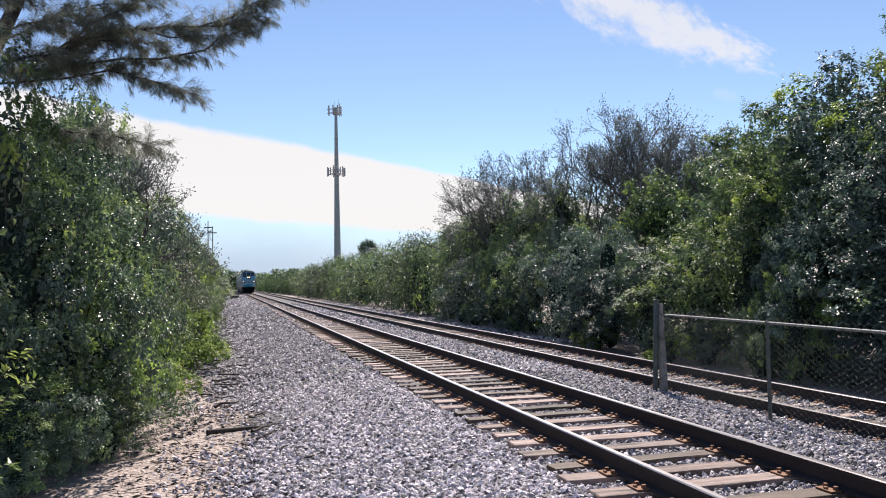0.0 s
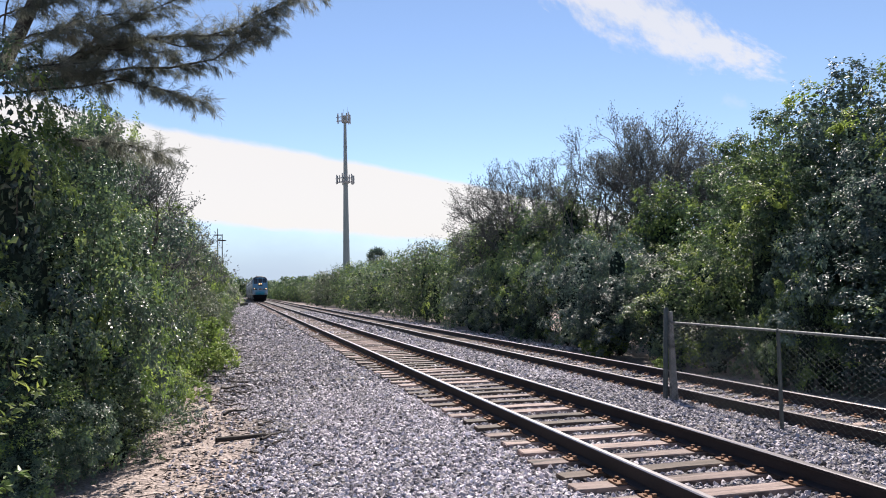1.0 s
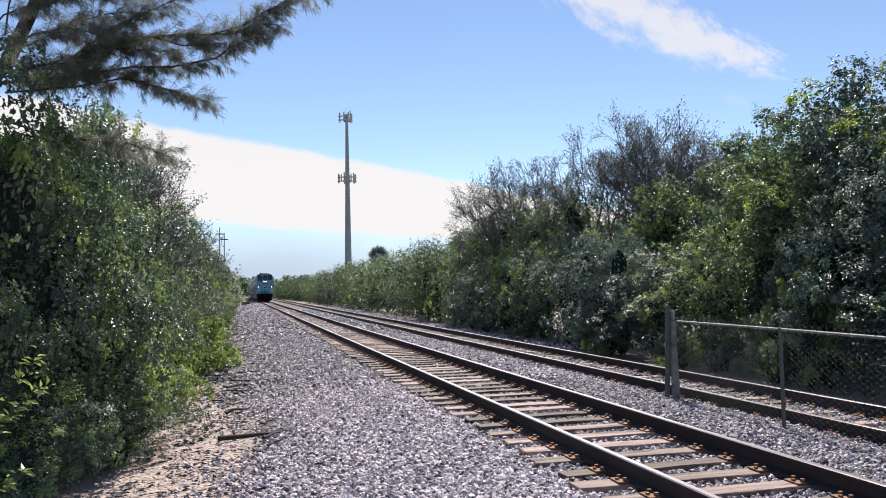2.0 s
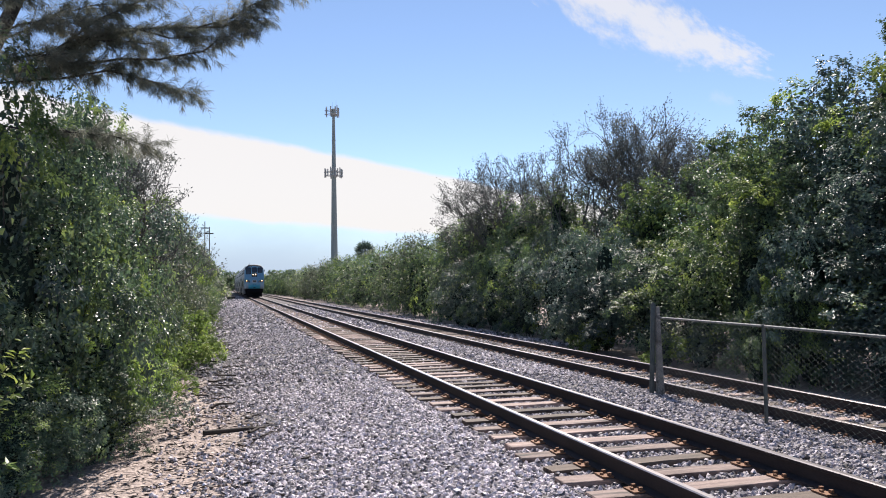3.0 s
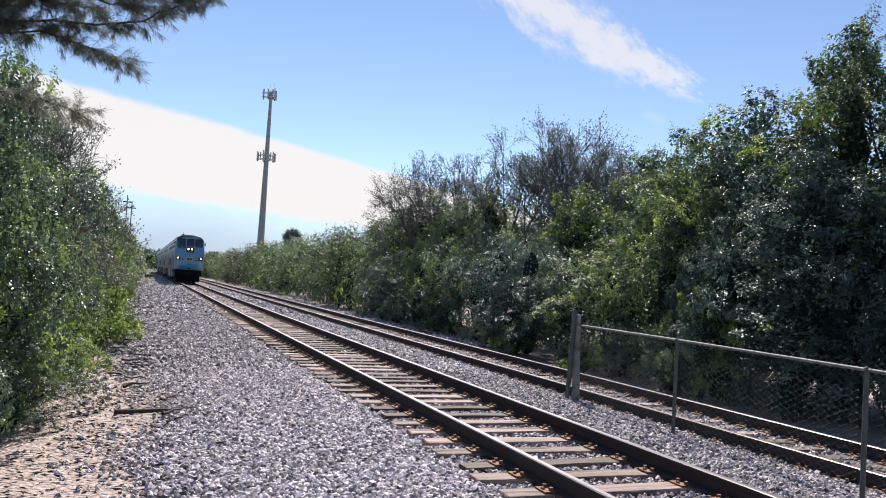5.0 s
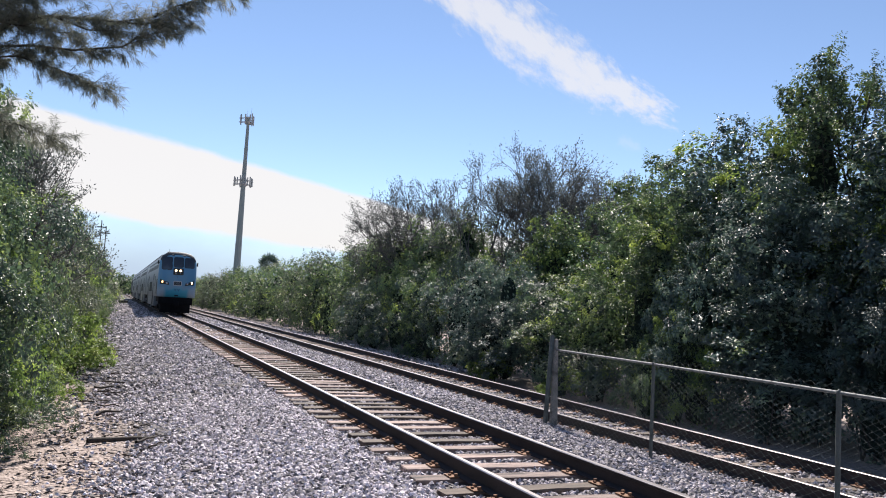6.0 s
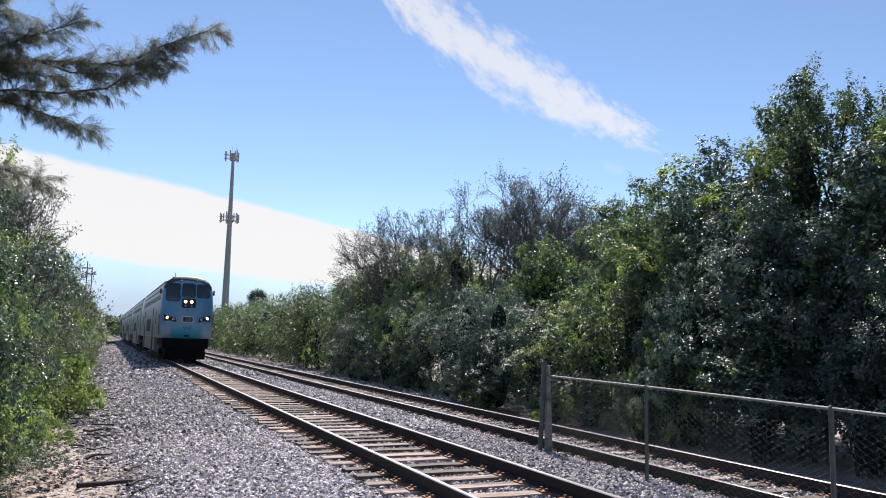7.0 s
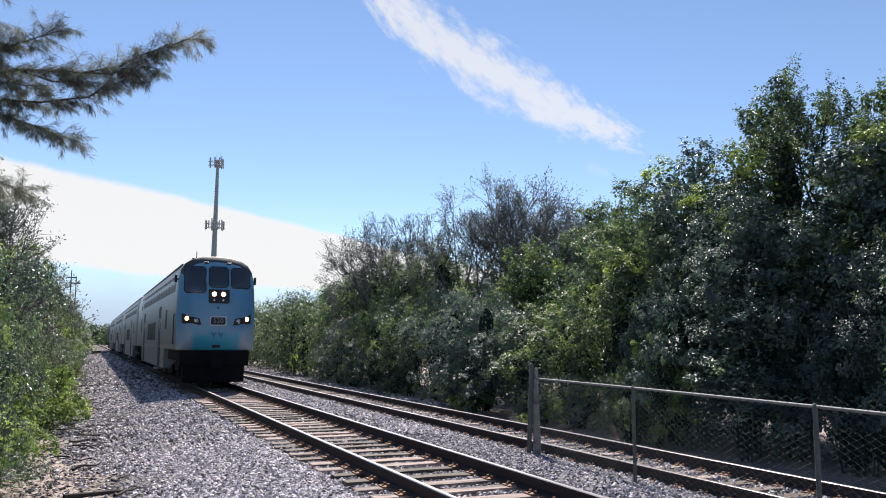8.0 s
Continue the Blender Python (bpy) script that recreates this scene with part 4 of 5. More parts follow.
def crown_arrays(rng, boughs, leaves, leaf, aspect=0.5, bright=0.0):
    """Leaf tufts over the upper side of each bough (cx, cy, cz, r, axis), shoots above the top ones and a filling of larger leaves."""
    B = np.array(boughs, float)
    C, R, A = B[:, :3], B[:, 3], B[:, 4:7]
    per = 18                                    # tufts on a bough
    d = unit(rng.normal(size=(len(B) * per, 3)) + np.repeat(A, per, 0) * 1.1)
    c, r, a = np.repeat(C, per, 0), np.repeat(R, per), np.repeat(A, per, 0)
    flat = d - a * (d * a).sum(1, keepdims=True) * 0.3
    c = c + flat * (r * rng.uniform(0.78, 1.1, len(r)))[:, None]
    spread = r * rng.uniform(0.14, 0.26, len(r))
    # some boughs take the bright leaf material, painting them as if in sun
    lit = np.repeat(rng.random(len(B)) < bright, per) | (rng.random(len(c)) < bright * 0.4)
    n = int(leaves * 0.74)
    p = rng.choice(len(c), n, p=r ** 2 / (r ** 2).sum())
    e = unit(rng.normal(size=(n, 3)) + d[p] * 0.8)
    P = c[p] + e * (spread[p] * rng.uniform(0.15, 1.0, n) ** 0.7)[:, None]
    D = unit(e + d[p] * 0.4 + rng.normal(0, 0.25, (n, 3)) - np.array([0, 0, 0.2]))
    N = unit(a[p] * 0.3 + d[p] * 0.75 + np.array([0, 0, 0.2]) + rng.normal(0, 0.27, (n, 3)))
    size, slot = leaf * rng.uniform(0.55, 1.2, n), lit[p].astype(int)
    # young shoots standing out of the tufts
    k = int(leaves * 0.10) // 9
    q = rng.choice(len(c), k)
    Ps, Ds, Ns, ss = sprays(rng, c[q] + d[q] * spread[q][:, None] * 0.5, unit(d[q] * 0.7 + np.array([0, 0, 0.6]) + rng.normal(0, 0.25, (k, 3))), leaf * 0.85, 9, aspect, (2.0, 4.5))
    # larger leaves inside
    m = leaves - n - k * 9
    i, j = rng.integers(len(B), size=m), rng.integers(len(B), size=m)
    u = rng.uniform(0.0, 0.5, m)[:, None]
    Pi = C[i] * (1 - u) + C[j] * u + unit(rng.normal(size=(m, 3))) * (R[i] * rng.uniform(0.1, 0.6, m))[:, None]
    P, D = np.vstack([P, Ps, Pi]), np.vstack([D, Ds, unit(rng.normal(size=(m, 3)))])
    N, size = np.vstack([N, Ns, unit(rng.normal(size=(m, 3)))]), np.concatenate([size, ss, leaf * rng.uniform(1.2, 1.7, m)])
    slot = np.concatenate([slot, np.repeat(lit[q], 9).astype(int), np.zeros(m, int)])
    ok = P[:, 2] > 0.03
    V, F = faced(rng, P[ok], D[ok], N[ok], size[ok], size[ok] * aspect * 1.2)
    return V, F, slot[ok]


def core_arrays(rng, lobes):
    """The shade in a shrub's heart made solid: three rough near-black lumps up its middle, well inside the leaves."""
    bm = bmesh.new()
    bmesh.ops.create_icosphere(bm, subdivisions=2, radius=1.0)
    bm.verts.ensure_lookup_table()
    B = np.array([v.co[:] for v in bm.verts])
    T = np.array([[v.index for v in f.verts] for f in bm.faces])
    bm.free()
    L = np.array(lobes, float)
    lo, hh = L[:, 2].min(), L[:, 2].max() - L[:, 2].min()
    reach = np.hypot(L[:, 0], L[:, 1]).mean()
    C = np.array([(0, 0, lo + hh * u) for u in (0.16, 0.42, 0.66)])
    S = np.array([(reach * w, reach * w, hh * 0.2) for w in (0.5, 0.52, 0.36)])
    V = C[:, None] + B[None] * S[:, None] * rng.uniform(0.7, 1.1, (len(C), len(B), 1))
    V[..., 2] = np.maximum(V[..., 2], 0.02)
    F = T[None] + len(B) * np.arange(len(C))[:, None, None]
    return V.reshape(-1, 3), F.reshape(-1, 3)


def shrub_boughs(rng, h, r, n, base=0.0):
    """Boughs in uneven tiers from the ground to the top, each reaching out and up, with hollows between them."""
    out = []
    for k in range(n):
        u = (k + 0.5) / n
        prof = math.sqrt(max(0.05, 1 - ((u - 0.36) / 0.70) ** 2))
        a = k * 2.4 + rng.uniform(-0.7, 0.7)
        rr = r * rng.uniform(0.22, 0.42) * (1 - 0.35 * max(0.0, u - 0.6) / 0.4)
        q = max(0.0, r * prof * (rng.uniform(0.7, 1.2) if k % 4 else rng.uniform(0.1, 0.6)) - rr * 0.7)
        z = base + rr * 0.4 + (h - base - rr * 1.2) * u + rng.uniform(-0.25, 0.25)
        ax = unit(np.array([[math.cos(a) * 0.75, math.sin(a) * 0.75, 0.65 + 0.5 * u]]))[0]
        out.append((q * math.cos(a), q * math.sin(a), max(z, rr * 0.3), rr, *ax))
    return out


def stems(rng, lobes, r0, k=7):
    segs = []
    for cx, cy, cz, r, *axis in lobes[-k:]:
        b = np.array([rng.uniform(-0.2, 0.2), rng.uniform(-0.2, 0.2), 0.0])
        e = np.array([cx * 0.8, cy * 0.8, cz * 0.85])
        m = (b + e) / 2 + rng.normal(0, 0.12, 3)
        segs += bent([b, b * 0.6 + m * 0.4, m, e], r0, r0 * 0.3)
        for _ in range(2):
            q = e + rng.normal(0, r * 0.55, 3)
            segs += bent([e, (e + q) / 2 + rng.normal(0, 0.1, 3), q], r0 * 0.4, r0 * 0.1)
    return tubes(segs, 5)


def make_plant(name, label, category, lobes, leaves, leaf, material, seed, bark=0.03, aspect=0.5, group="", bright=0.0):
    rng = np.random.default_rng(seed)
    t = thing(name, label, category, group=group)
    V, F = stems(rng, lobes, bark, 4)
    hang("trunk", raw("trunk", V, F, [M_BARK], smooth=True), t)
    V, F, S = crown_arrays(rng, lobes, leaves, leaf, aspect, bright)
    crown = hang("crown", raw("crown", V, F, [material, M_LEAF_BRIGHT], S), t)
    # solid dark lumps that paint the shade seen between the leaves
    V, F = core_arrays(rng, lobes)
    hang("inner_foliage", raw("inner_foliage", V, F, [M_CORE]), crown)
    return t


def grow(rng, p, d, ln, r, depth, segs, tips, leafy_forks=False):
    """Forking twigs of a thinly leaved tree."""
    q = p + d * ln
    mid = (p + q) / 2 + rng.normal(0, ln * 0.06, 3)
    segs += bent([p, mid, q], r, r * 0.7)
    if depth == 1 and leafy_forks:
        tips.append((q, d))
    if depth == 0:
        tips.append((q, d))
        return
    for _ in range(3 if depth > 1 else 4):
        nd = unit((d + rng.normal(0, 0.48, 3) + np.array([0, 0, 0.14]))[None])[0]
        grow(rng, q - d * ln * rng.uniform(0, 0.35), nd, ln * rng.uniform(0.62, 0.84), r * 0.6, depth - 1, segs, tips, leafy_forks)


def plume_tree(label, h, seed, material, leaf=0.15, group="lineside trees"):
    """A tree of rising limbs that end in leafy plumes."""
    rng = np.random.default_rng(seed)
    t = thing("tree", label, "tree", group=group)
    segs, tips = [], []
    for k in range(2):
        d = unit(np.array([[rng.normal(0, 0.16), rng.normal(0, 0.16), 1.0]]))[0]
        grow(rng, np.zeros(3), d, h * 0.26, 0.11, 4, segs, tips, True)
    s = h / (max(q[2] for q, d in tips) + leaf * 4)
    peak = max((q for q, d in tips), key=lambda q: q[2])
    up = lambda q: (q - np.array([peak[0], peak[1], 0.0]) * (q[2] / peak[2])) * s
    segs = [(up(a), up(b), r0, r1) for a, b, r0, r1 in segs]
    V, F = tubes(segs, 4)
    hang("trunk", raw("trunk", V, F, [M_BARK], smooth=True), t)
    base = np.array([up(q) for q, d in tips])
    axis = unit(np.array([d for q, d in tips]) * 0.6 + np.array([0, 0, 0.6]) + rng.normal(0, 0.25, (len(tips), 3)))
    base, axis = np.repeat(base, 2, 0), np.repeat(axis, 2, 0)
    axis = unit(axis + rng.normal(0, 0.4, axis.shape))
    P, D, N, size = sprays(rng, base - axis * leaf * 4.0, axis, leaf, 72, 0.5, (5.0, 9.5))
    P = P + rng.normal(0, 0.035, P.shape)
    V, F = faced(rng, P, D, N, size, size * 0.6)
    hang("crown", raw("crown", V, F, [material]), t)
    return t


def thin_tree(label, h, seed, leaves=16, group="thin trees"):
    """A domed tree: limbs that fan out and fork twice to end on an uneven dome, with sparse small leaves."""
    rng = np.random.default_rng(seed)
    t = thing("tree", label, "tree", group=group)
    segs, P, D = [], [], []
    fork, R = np.array([0.0, 0.0, h * 0.5]), np.array([h * 0.29, h * 0.29, h * 0.49])
    segs += bent([np.zeros(3), fork * np.array([1, 1, 0.5]) + rng.normal(0, 0.08, 3), fork], 0.14, 0.11)

    def way(p, q, r0, r1, wob):
        m1, m2 = p + (q - p) * 0.35, p + (q - p) * 0.7
        return bent([p, m1 + rng.normal(0, wob, 3), m2 + rng.normal(0, wob, 3), q], r0, r1)

    for i in range(11):
        a, up = i * 2.4 + rng.uniform(-0.3, 0.3), 0.12 + 0.85 * (i + 0.5) / 11
        d0 = unit(np.array([[math.cos(a) * math.sqrt(1 - up * up), math.sin(a) * math.sqrt(1 - up * up), up]]))[0]
        e0 = fork + d0 * R * rng.uniform(0.40, 0.52) - np.array([0, 0, 0.3])
        segs += way(fork, e0, 0.075, 0.045, 0.12)
        for _ in range(7):
            d1 = unit((d0 + rng.normal(0, 0.30, 3))[None])[0]
            e1 = fork + d1 * R * rng.uniform(0.66, 0.84)
            segs += way(e0 - (e0 - fork) * rng.uniform(0, 0.4), e1, 0.034, 0.018, 0.08)
            for _ in range(8):
                d2 = unit((d1 + rng.normal(0, 0.15, 3))[None])[0]
                e2 = fork + d2 * R * rng.uniform(0.9, 1.02)
                segs += way(e1 - (e1 - e0) * rng.uniform(0, 0.5), e2, 0.010, 0.004, 0.05)
                for _ in range(3):
                    b = e1 + (e2 - e1) * rng.uniform(0.2, 1.0)
                    e3 = b + unit((d2 + rng.normal(0, 0.7, 3))[None])[0] * rng.uniform(0.15, 0.4)
                    segs.append((b, e3, 0.004, 0.002))
                    s = rng.random((leaves, 1))
                    P.append(b + (e3 - b) * s + rng.normal(0, 0.075, (leaves, 3)))
                    D.append(d2 + rng.normal(0, 0.7, (leaves, 3)))
    V, F = tubes(segs, 3)
    hang("trunk", raw("trunk", V, F, [M_TWIG]), t)
    P, D = np.vstack(P), unit(np.vstack(D))
    V, F = blades(rng, P, D, 0.16 * rng.uniform(0.55, 1.25, len(P)), 0.085)
    hang("crown", raw("crown", V, F, [M_LEAF_GREY]), t)
    return t


def thin_tree(label, h, seed, leaves=11, group="thin trees"):
    rng = np.random.default_rng(seed)
    t = thing("tree", label, "tree", group=group)
    segs, tips = [], []
    for k in range(4):
        d = unit(np.array([[rng.normal(0, 0.35), rng.normal(0, 0.35), 1.0]]))[0]
        grow(rng, np.array([0.0, 0, 0.0]) + rng.normal(0, 0.1, 3) * np.array([1, 1, 0]), d, h * 0.27, 0.10, 5, segs, tips)
    s = h / max(q[2] for q, d in tips)
    wide = s * 0.85
    segs = [(a * np.array([wide, wide, s]), b * np.array([wide, wide, s]), r0, r1) for a, b, r0, r1 in segs]
    V, F = tubes(segs, 3)
    hang("trunk", raw("trunk", V, F, [M_TWIG]), t)
    P = np.array([q * np.array([wide, wide, s]) for q, d in tips])
    D = np.array([d for q, d in tips])
    P, D = np.repeat(P, leaves, 0), np.repeat(D, leaves, 0)
    P = P + rng.normal(0, 0.09, P.shape) - D * rng.uniform(0, 0.5, (len(P), 1))
    D = unit(D + rng.normal(0, 0.7, D.shape))
    V, F = blades(rng, P, D, 0.085 * rng.uniform(0.6, 1.3, len(P)), 0.042)
    hang("crown", raw("crown", V, F, [M_LEAF_GREY]), t)
    return t


def scaled(x, y, z, turn, sx, sz):
    return pose(x, y, z, 0, 0, turn) @ Matrix.Diagonal((sx, sx, sz, 1))


def plant(src, x, y, turn, sx, sz, first):
    """The first use moves the plant itself; the rest are copies."""
    m = scaled(x, y, float(ground_z(x, y)) - 0.05, turn, sx, sz)
    if first:
        src.matrix_basis = m
        return src
    return copy_thing_at(src, m)


def copy_thing_at(src, m):
    keep = src.scale.copy()
    src.scale = (1, 1, 1)
    c = copy_thing(src, m)
    src.scale = keep
    return c


def build_plants():
    rnd = random.Random(11)

    def kind(name, label, category, h, r, n, leaves, leaf, mat, seeds, aspect=0.5, group="", base=0.0, bright=0.0):
        out = []
        for s in seeds:
            rg = np.random.default_rng(s)
            out.append([make_plant(name, label, category, shrub_boughs(rg, h, r, n, base), leaves, leaf, mat, s, aspect=aspect, group=group, bright=bright), h, r, False])
        return out

    line = "lineside shrubs"
    hedge = kind("shrub", "dense dark green broad-leaved shrub beside the railway", "shrub", 5.0, 2.3, 21, 15500, 0.083, M_LEAF_DARK, (21, 22, 23), 0.5, line, bright=0.03)
    green = kind("shrub", "dense green broad-leaved shrub beside the railway", "shrub", 5.0, 2.3, 21, 15500, 0.086, M_LEAF, (31, 32), 0.5, line, bright=0.1)
    close = kind("shrub", "dense glossy green broad-leaved shrub at the path's edge", "shrub", 5.0, 2.3, 23, 21000, 0.078, M_LEAF_GLOSSY, (35, 36), 0.5, line, bright=0.13) + kind("shrub", "dense glossy dark green shrub at the path's edge", "shrub", 5.0, 2.3, 23, 21000, 0.076, M_LEAF_GLOSSY, (37,), 0.5, line, bright=0.08)
    skirt = kind("shrub", "low dense dark green shrub along the fence", "shrub", 2.6, 1.3, 13, 6000, 0.078, M_LEAF_DARK, (25, 26), 0.5, line)
    bright = kind("shrub", "sunlit yellow-green leafy shrub at the ballast's edge", "shrub", 2.2, 1.2, 13, 5000, 0.10, M_LEAF_BRIGHT, (41, 42), 0.42, line)
    sunlit = kind("shrub", "tall sunlit yellow-green leafy shrub among the dark ones", "shrub", 6.5, 2.0, 24, 13000, 0.095, M_LEAF, (45,), 0.5, line, 0.6, 0.55)
    olive = kind("shrub", "olive-brown small-leaved shrub beside the railway", "shrub", 5.0, 2.2, 22, 10000, 0.092, M_LEAF_OLIVE, (51, 52), 0.5, line, bright=0.03)
    back = kind("shrub", "tall green shrub behind the front rank", "shrub", 6.5, 2.6, 30, 7000, 0.145, M_LEAF, (55, 56), 0.5, line, 1.0, 0.08)
    back_dark = kind("shrub", "tall dark green leafy shrub behind the fence", "shrub", 9.0, 2.5, 38, 26000, 0.115, M_LEAF_DARK, (58,), 0.5, line, 0.8, 0.06) + kind("shrub", "tall green leafy shrub with sunlit tops behind the fence", "shrub", 9.0, 2.5, 38, 26000, 0.115, M_LEAF, (59,), 0.5, line, 0.8, 0.10)
    back_olive = kind("shrub", "tall olive-green shrub behind the front rank", "shrub", 6.5, 2.6, 30, 7000, 0.145, M_LEAF_OLIVE, (57,), 0.5, line, 1.0, 0.04)
    far = kind("shrub", "distant olive-green shrub beside the railway", "shrub", 5.0, 2.6, 30, 4400, 0.15, M_LEAF_OLIVE, (61,), 0.55, "distant shrubs") + kind("shrub", "distant dark green shrub beside the railway", "shrub", 5.0, 2.6, 30, 4400, 0.15, M_LEAF, (62, 63), 0.55, "distant shrubs", bright=0.05)
    wood = kind("tree", "distant tree closing the line", "tree", 6.0, 3.4, 30, 1100, 0.5, M_LEAF, (65, 66), 0.6, "distant trees")
    tall = [[plume_tree("tall leafy green tree above the lineside shrubs", 9.0, s, M_LEAF, 0.098), 9.0, 2.4, False] for s in (71, 72)]

    def put(kinds, x, y, h, r):
        e = rnd.choice(kinds)
        plant(e[0], x, y, rnd.uniform(0, 360), r / e[2], h / e[1], not e[3])
        e[3] = True

    # right of the line: a front rank and a taller one behind it
    y = 7.5
    while y < 60:
        f = max(0.0, (y - 34) / 40)
        # below y 14 only the dark-leaved kind, to paint the deep shade there
        put(far if y > 46 else hedge if rnd.random() < (1.1 if y < 14 else 0.6) else green, 9.7 + 1.2 * f + rnd.uniform(-0.6, 0.6), y, rnd.uniform(3.8, 5.4), rnd.uniform(1.7, 2.4))
        y += rnd.uniform(2.3, 3.0) * (1 + 0.3 * f)
    y = 9.0
    while y < 60:
        put(back + (back_olive if y > 26 else []), 12.9 + rnd.uniform(-0.5, 0.7), y, rnd.uniform(6.0, 7.2) + (0.9 if y > 36 else 0), rnd.uniform(2.5, 3.0))
        y += rnd.uniform(3.0, 4.0)
    for x, yy, h, r in ((12.5, 14.2, 10.6, 2.4), (14.9, 11.4, 10.2, 2.4)):
        put(tall, x, yy, h, r)
    # the last two are added to throw shade on the low hedge by the fence
    for x, yy, h, r in ((12.4, 14.3, 9.9, 2.3), (14.4, 11.6, 10.0, 2.8), (12.0, 17.3, 8.9, 2.6), (11.6, 11.0, 8.0, 2.5), (13.0, 8.0, 8.4, 2.8), (11.0, 14.8, 7.4, 2.3), (13.2, 20.5, 8.7, 2.7), (14.4, 24.5, 8.6, 2.8), (10.6, 7.4, 6.3, 2.4), (9.9, 17.6, 6.5, 1.9), (9.7, 13.0, 6.4, 1.9)):
        put(back_dark, x, yy, h, r)
    for x, yy, h, r in ((12.2, 36.0, 7.9, 2.4), (11.8, 40.5, 7.6, 2.5), (11.6, 45.5, 7.7, 2.6), (11.6, 50.5, 7.2, 2.6)):
        put(back_olive + back, x, yy, h, r)
    # a tall sunlit one among them
    put(sunlit, 12.0, 11.6, 8.2, 1.6)
    put(sunlit, 12.3, 27.5, 7.2, 2.0)
    # bright sprays low in the hedge
    for x, yy, h, r in ((7.9, 19.5, 1.1, 0.8), (7.9, 24.0, 1.2, 0.8)):
        put(bright, x, yy, h, r)
    put(green, 8.2, 14.7, 3.1, 1.0)
    put(green, 8.3, 16.0, 2.2, 0.9)
    # low skirt of the hedge behind the fence
    for x, yy, h, r in ((9.7, 6.2, 3.0, 1.5), (9.6, 8.3, 2.8, 1.4), (9.5, 10.4, 2.6, 1.3)):
        put(skirt, x, yy, h, r)
    y = 12.5
    while y < 31:
        put(skirt, 8.8 + rnd.uniform(-0.5, 0.4), y, rnd.uniform(1.8, 3.4), rnd.uniform(0.9, 1.5))
        y += rnd.uniform(2.0, 3.4)
    y = 60.0
    while y < 190:
        put(far, 12.2 + rnd.uniform(-0.9, 0.9), y, rnd.uniform(5.0, 7.8) * (1.0 if y < 130 else 0.9), rnd.uniform(2.8, 4.0))
        if rnd.random() < 0.6:
            put(far, 17.0 + rnd.uniform(-1, 1), y + 2, rnd.uniform(7.0, 8.4), 3.2)
        y += rnd.uniform(3.8, 6.0)
    # left of the line
    y = 10.6
    while y < 62:
        near = y < 20
        put(close if near else olive + olive + green, (-7.2 if y < 24 else -6.75) + rnd.uniform(-0.2, 0.2), y, rnd.uniform(5.2, 5.8) if near else rnd.uniform(4.8, 5.6), rnd.uniform(1.85, 2.05))
        y += rnd.uniform(2.2, 2.9)
    y = 12.5
    while y < 60:
        put(back_olive, -9.6 + rnd.uniform(-0.5, 0.5), y, rnd.uniform(5.6, 6.6), rnd.uniform(2.3, 2.6))
        y += rnd.uniform(5.0, 6.0)
    for x, yy, h, r in ((-5.5, 20.2, 1.8, 1.0), (-5.4, 22.4, 1.7, 1.0), (-5.75, 17.6, 1.6, 0.95), (-5.6, 15.4, 1.2, 0.7), (-5.7, 28.0, 1.6, 0.9), (-5.6, 35.0, 1.8, 1.0)):
        put(bright, x, yy, h, r)
    for x, yy, h, r in ((-6.05, 11.7, 2.6, 1.15), (-6.75, 9.7, 2.4, 1.15), (-6.2, 14.0, 2.6, 1.1), (-6.6, 11.0, 4.0, 1.5), (-5.9, 10.9, 1.3, 0.75), (-6.6, 9.2, 1.4, 0.8), (-5.85, 12.9, 1.6, 0.8), (-7.0, 13.4, 5.6, 1.7), (-7.5, 16.6, 5.7, 1.8)):
        put(close, x, yy, h, r)
    y = 62.0
    while y < 165:
        put(far, -6.9 + rnd.uniform(-0.4, 0.3), y, rnd.uniform(4.4, 5.8), rnd.uniform(2.3, 2.8))
        y += rnd.uniform(3.8, 5.0)
    # woods that close the line far off
    for k in range(26):
        put(wood, rnd.uniform(-26, 34), rnd.uniform(345, 380), rnd.uniform(7.5, 10.5), rnd.uniform(4.0, 5.5))
    for k in range(26):
        put(wood, 11.6 - k * 0.08 + rnd.uniform(-0.5, 0.8), 192 + k * 6, rnd.uniform(5.5, 7.0), 3.2)
        put(wood, -10.4 + rnd.uniform(-0.8, 0.4), 166 + k * 7, rnd.uniform(4.8, 6.0), 3.0)
    for e in hedge + skirt + green + close + bright + sunlit + olive + back + back_dark + back_olive + far + wood + tall:
        if not e[3]:
            for c in list(e[0].children_recursive):
                bpy.data.objects.remove(c)
            bpy.data.objects.remove(e[0])


def build_thin_trees():
    a = thin_tree("grey-brown thinly leaved tree above the shrubs", 9.0, 5)
    b = thin_tree("grey-brown thinly leaved tree above the shrubs", 9.0, 8)
    rows = [(a, 14.7, 34.0, 12.0, 40), (b, 12.9, 42.0, 10.6, 200), (a, 16.2, 30.0, 9.6, 300), (b, 12.6, 46.5, 8.5, 80), (b, 16.6, 36.0, 10.6, 10),
            (a, -8.7, 22.5, 6.2, 15), (b, -8.0, 17.5, 6.2, 130), (a, -8.4, 20.0, 6.3, 200)]
    done = set()
    for src, x, y, h, turn in rows:
        s = h / 9.0
        m = scaled(x, y, float(ground_z(x, y)) - 0.05, turn, s, s)
        if src.name in done:
            copy_thing_at(src, m)
        else:
            done.add(src.name)
            src.matrix_basis = m


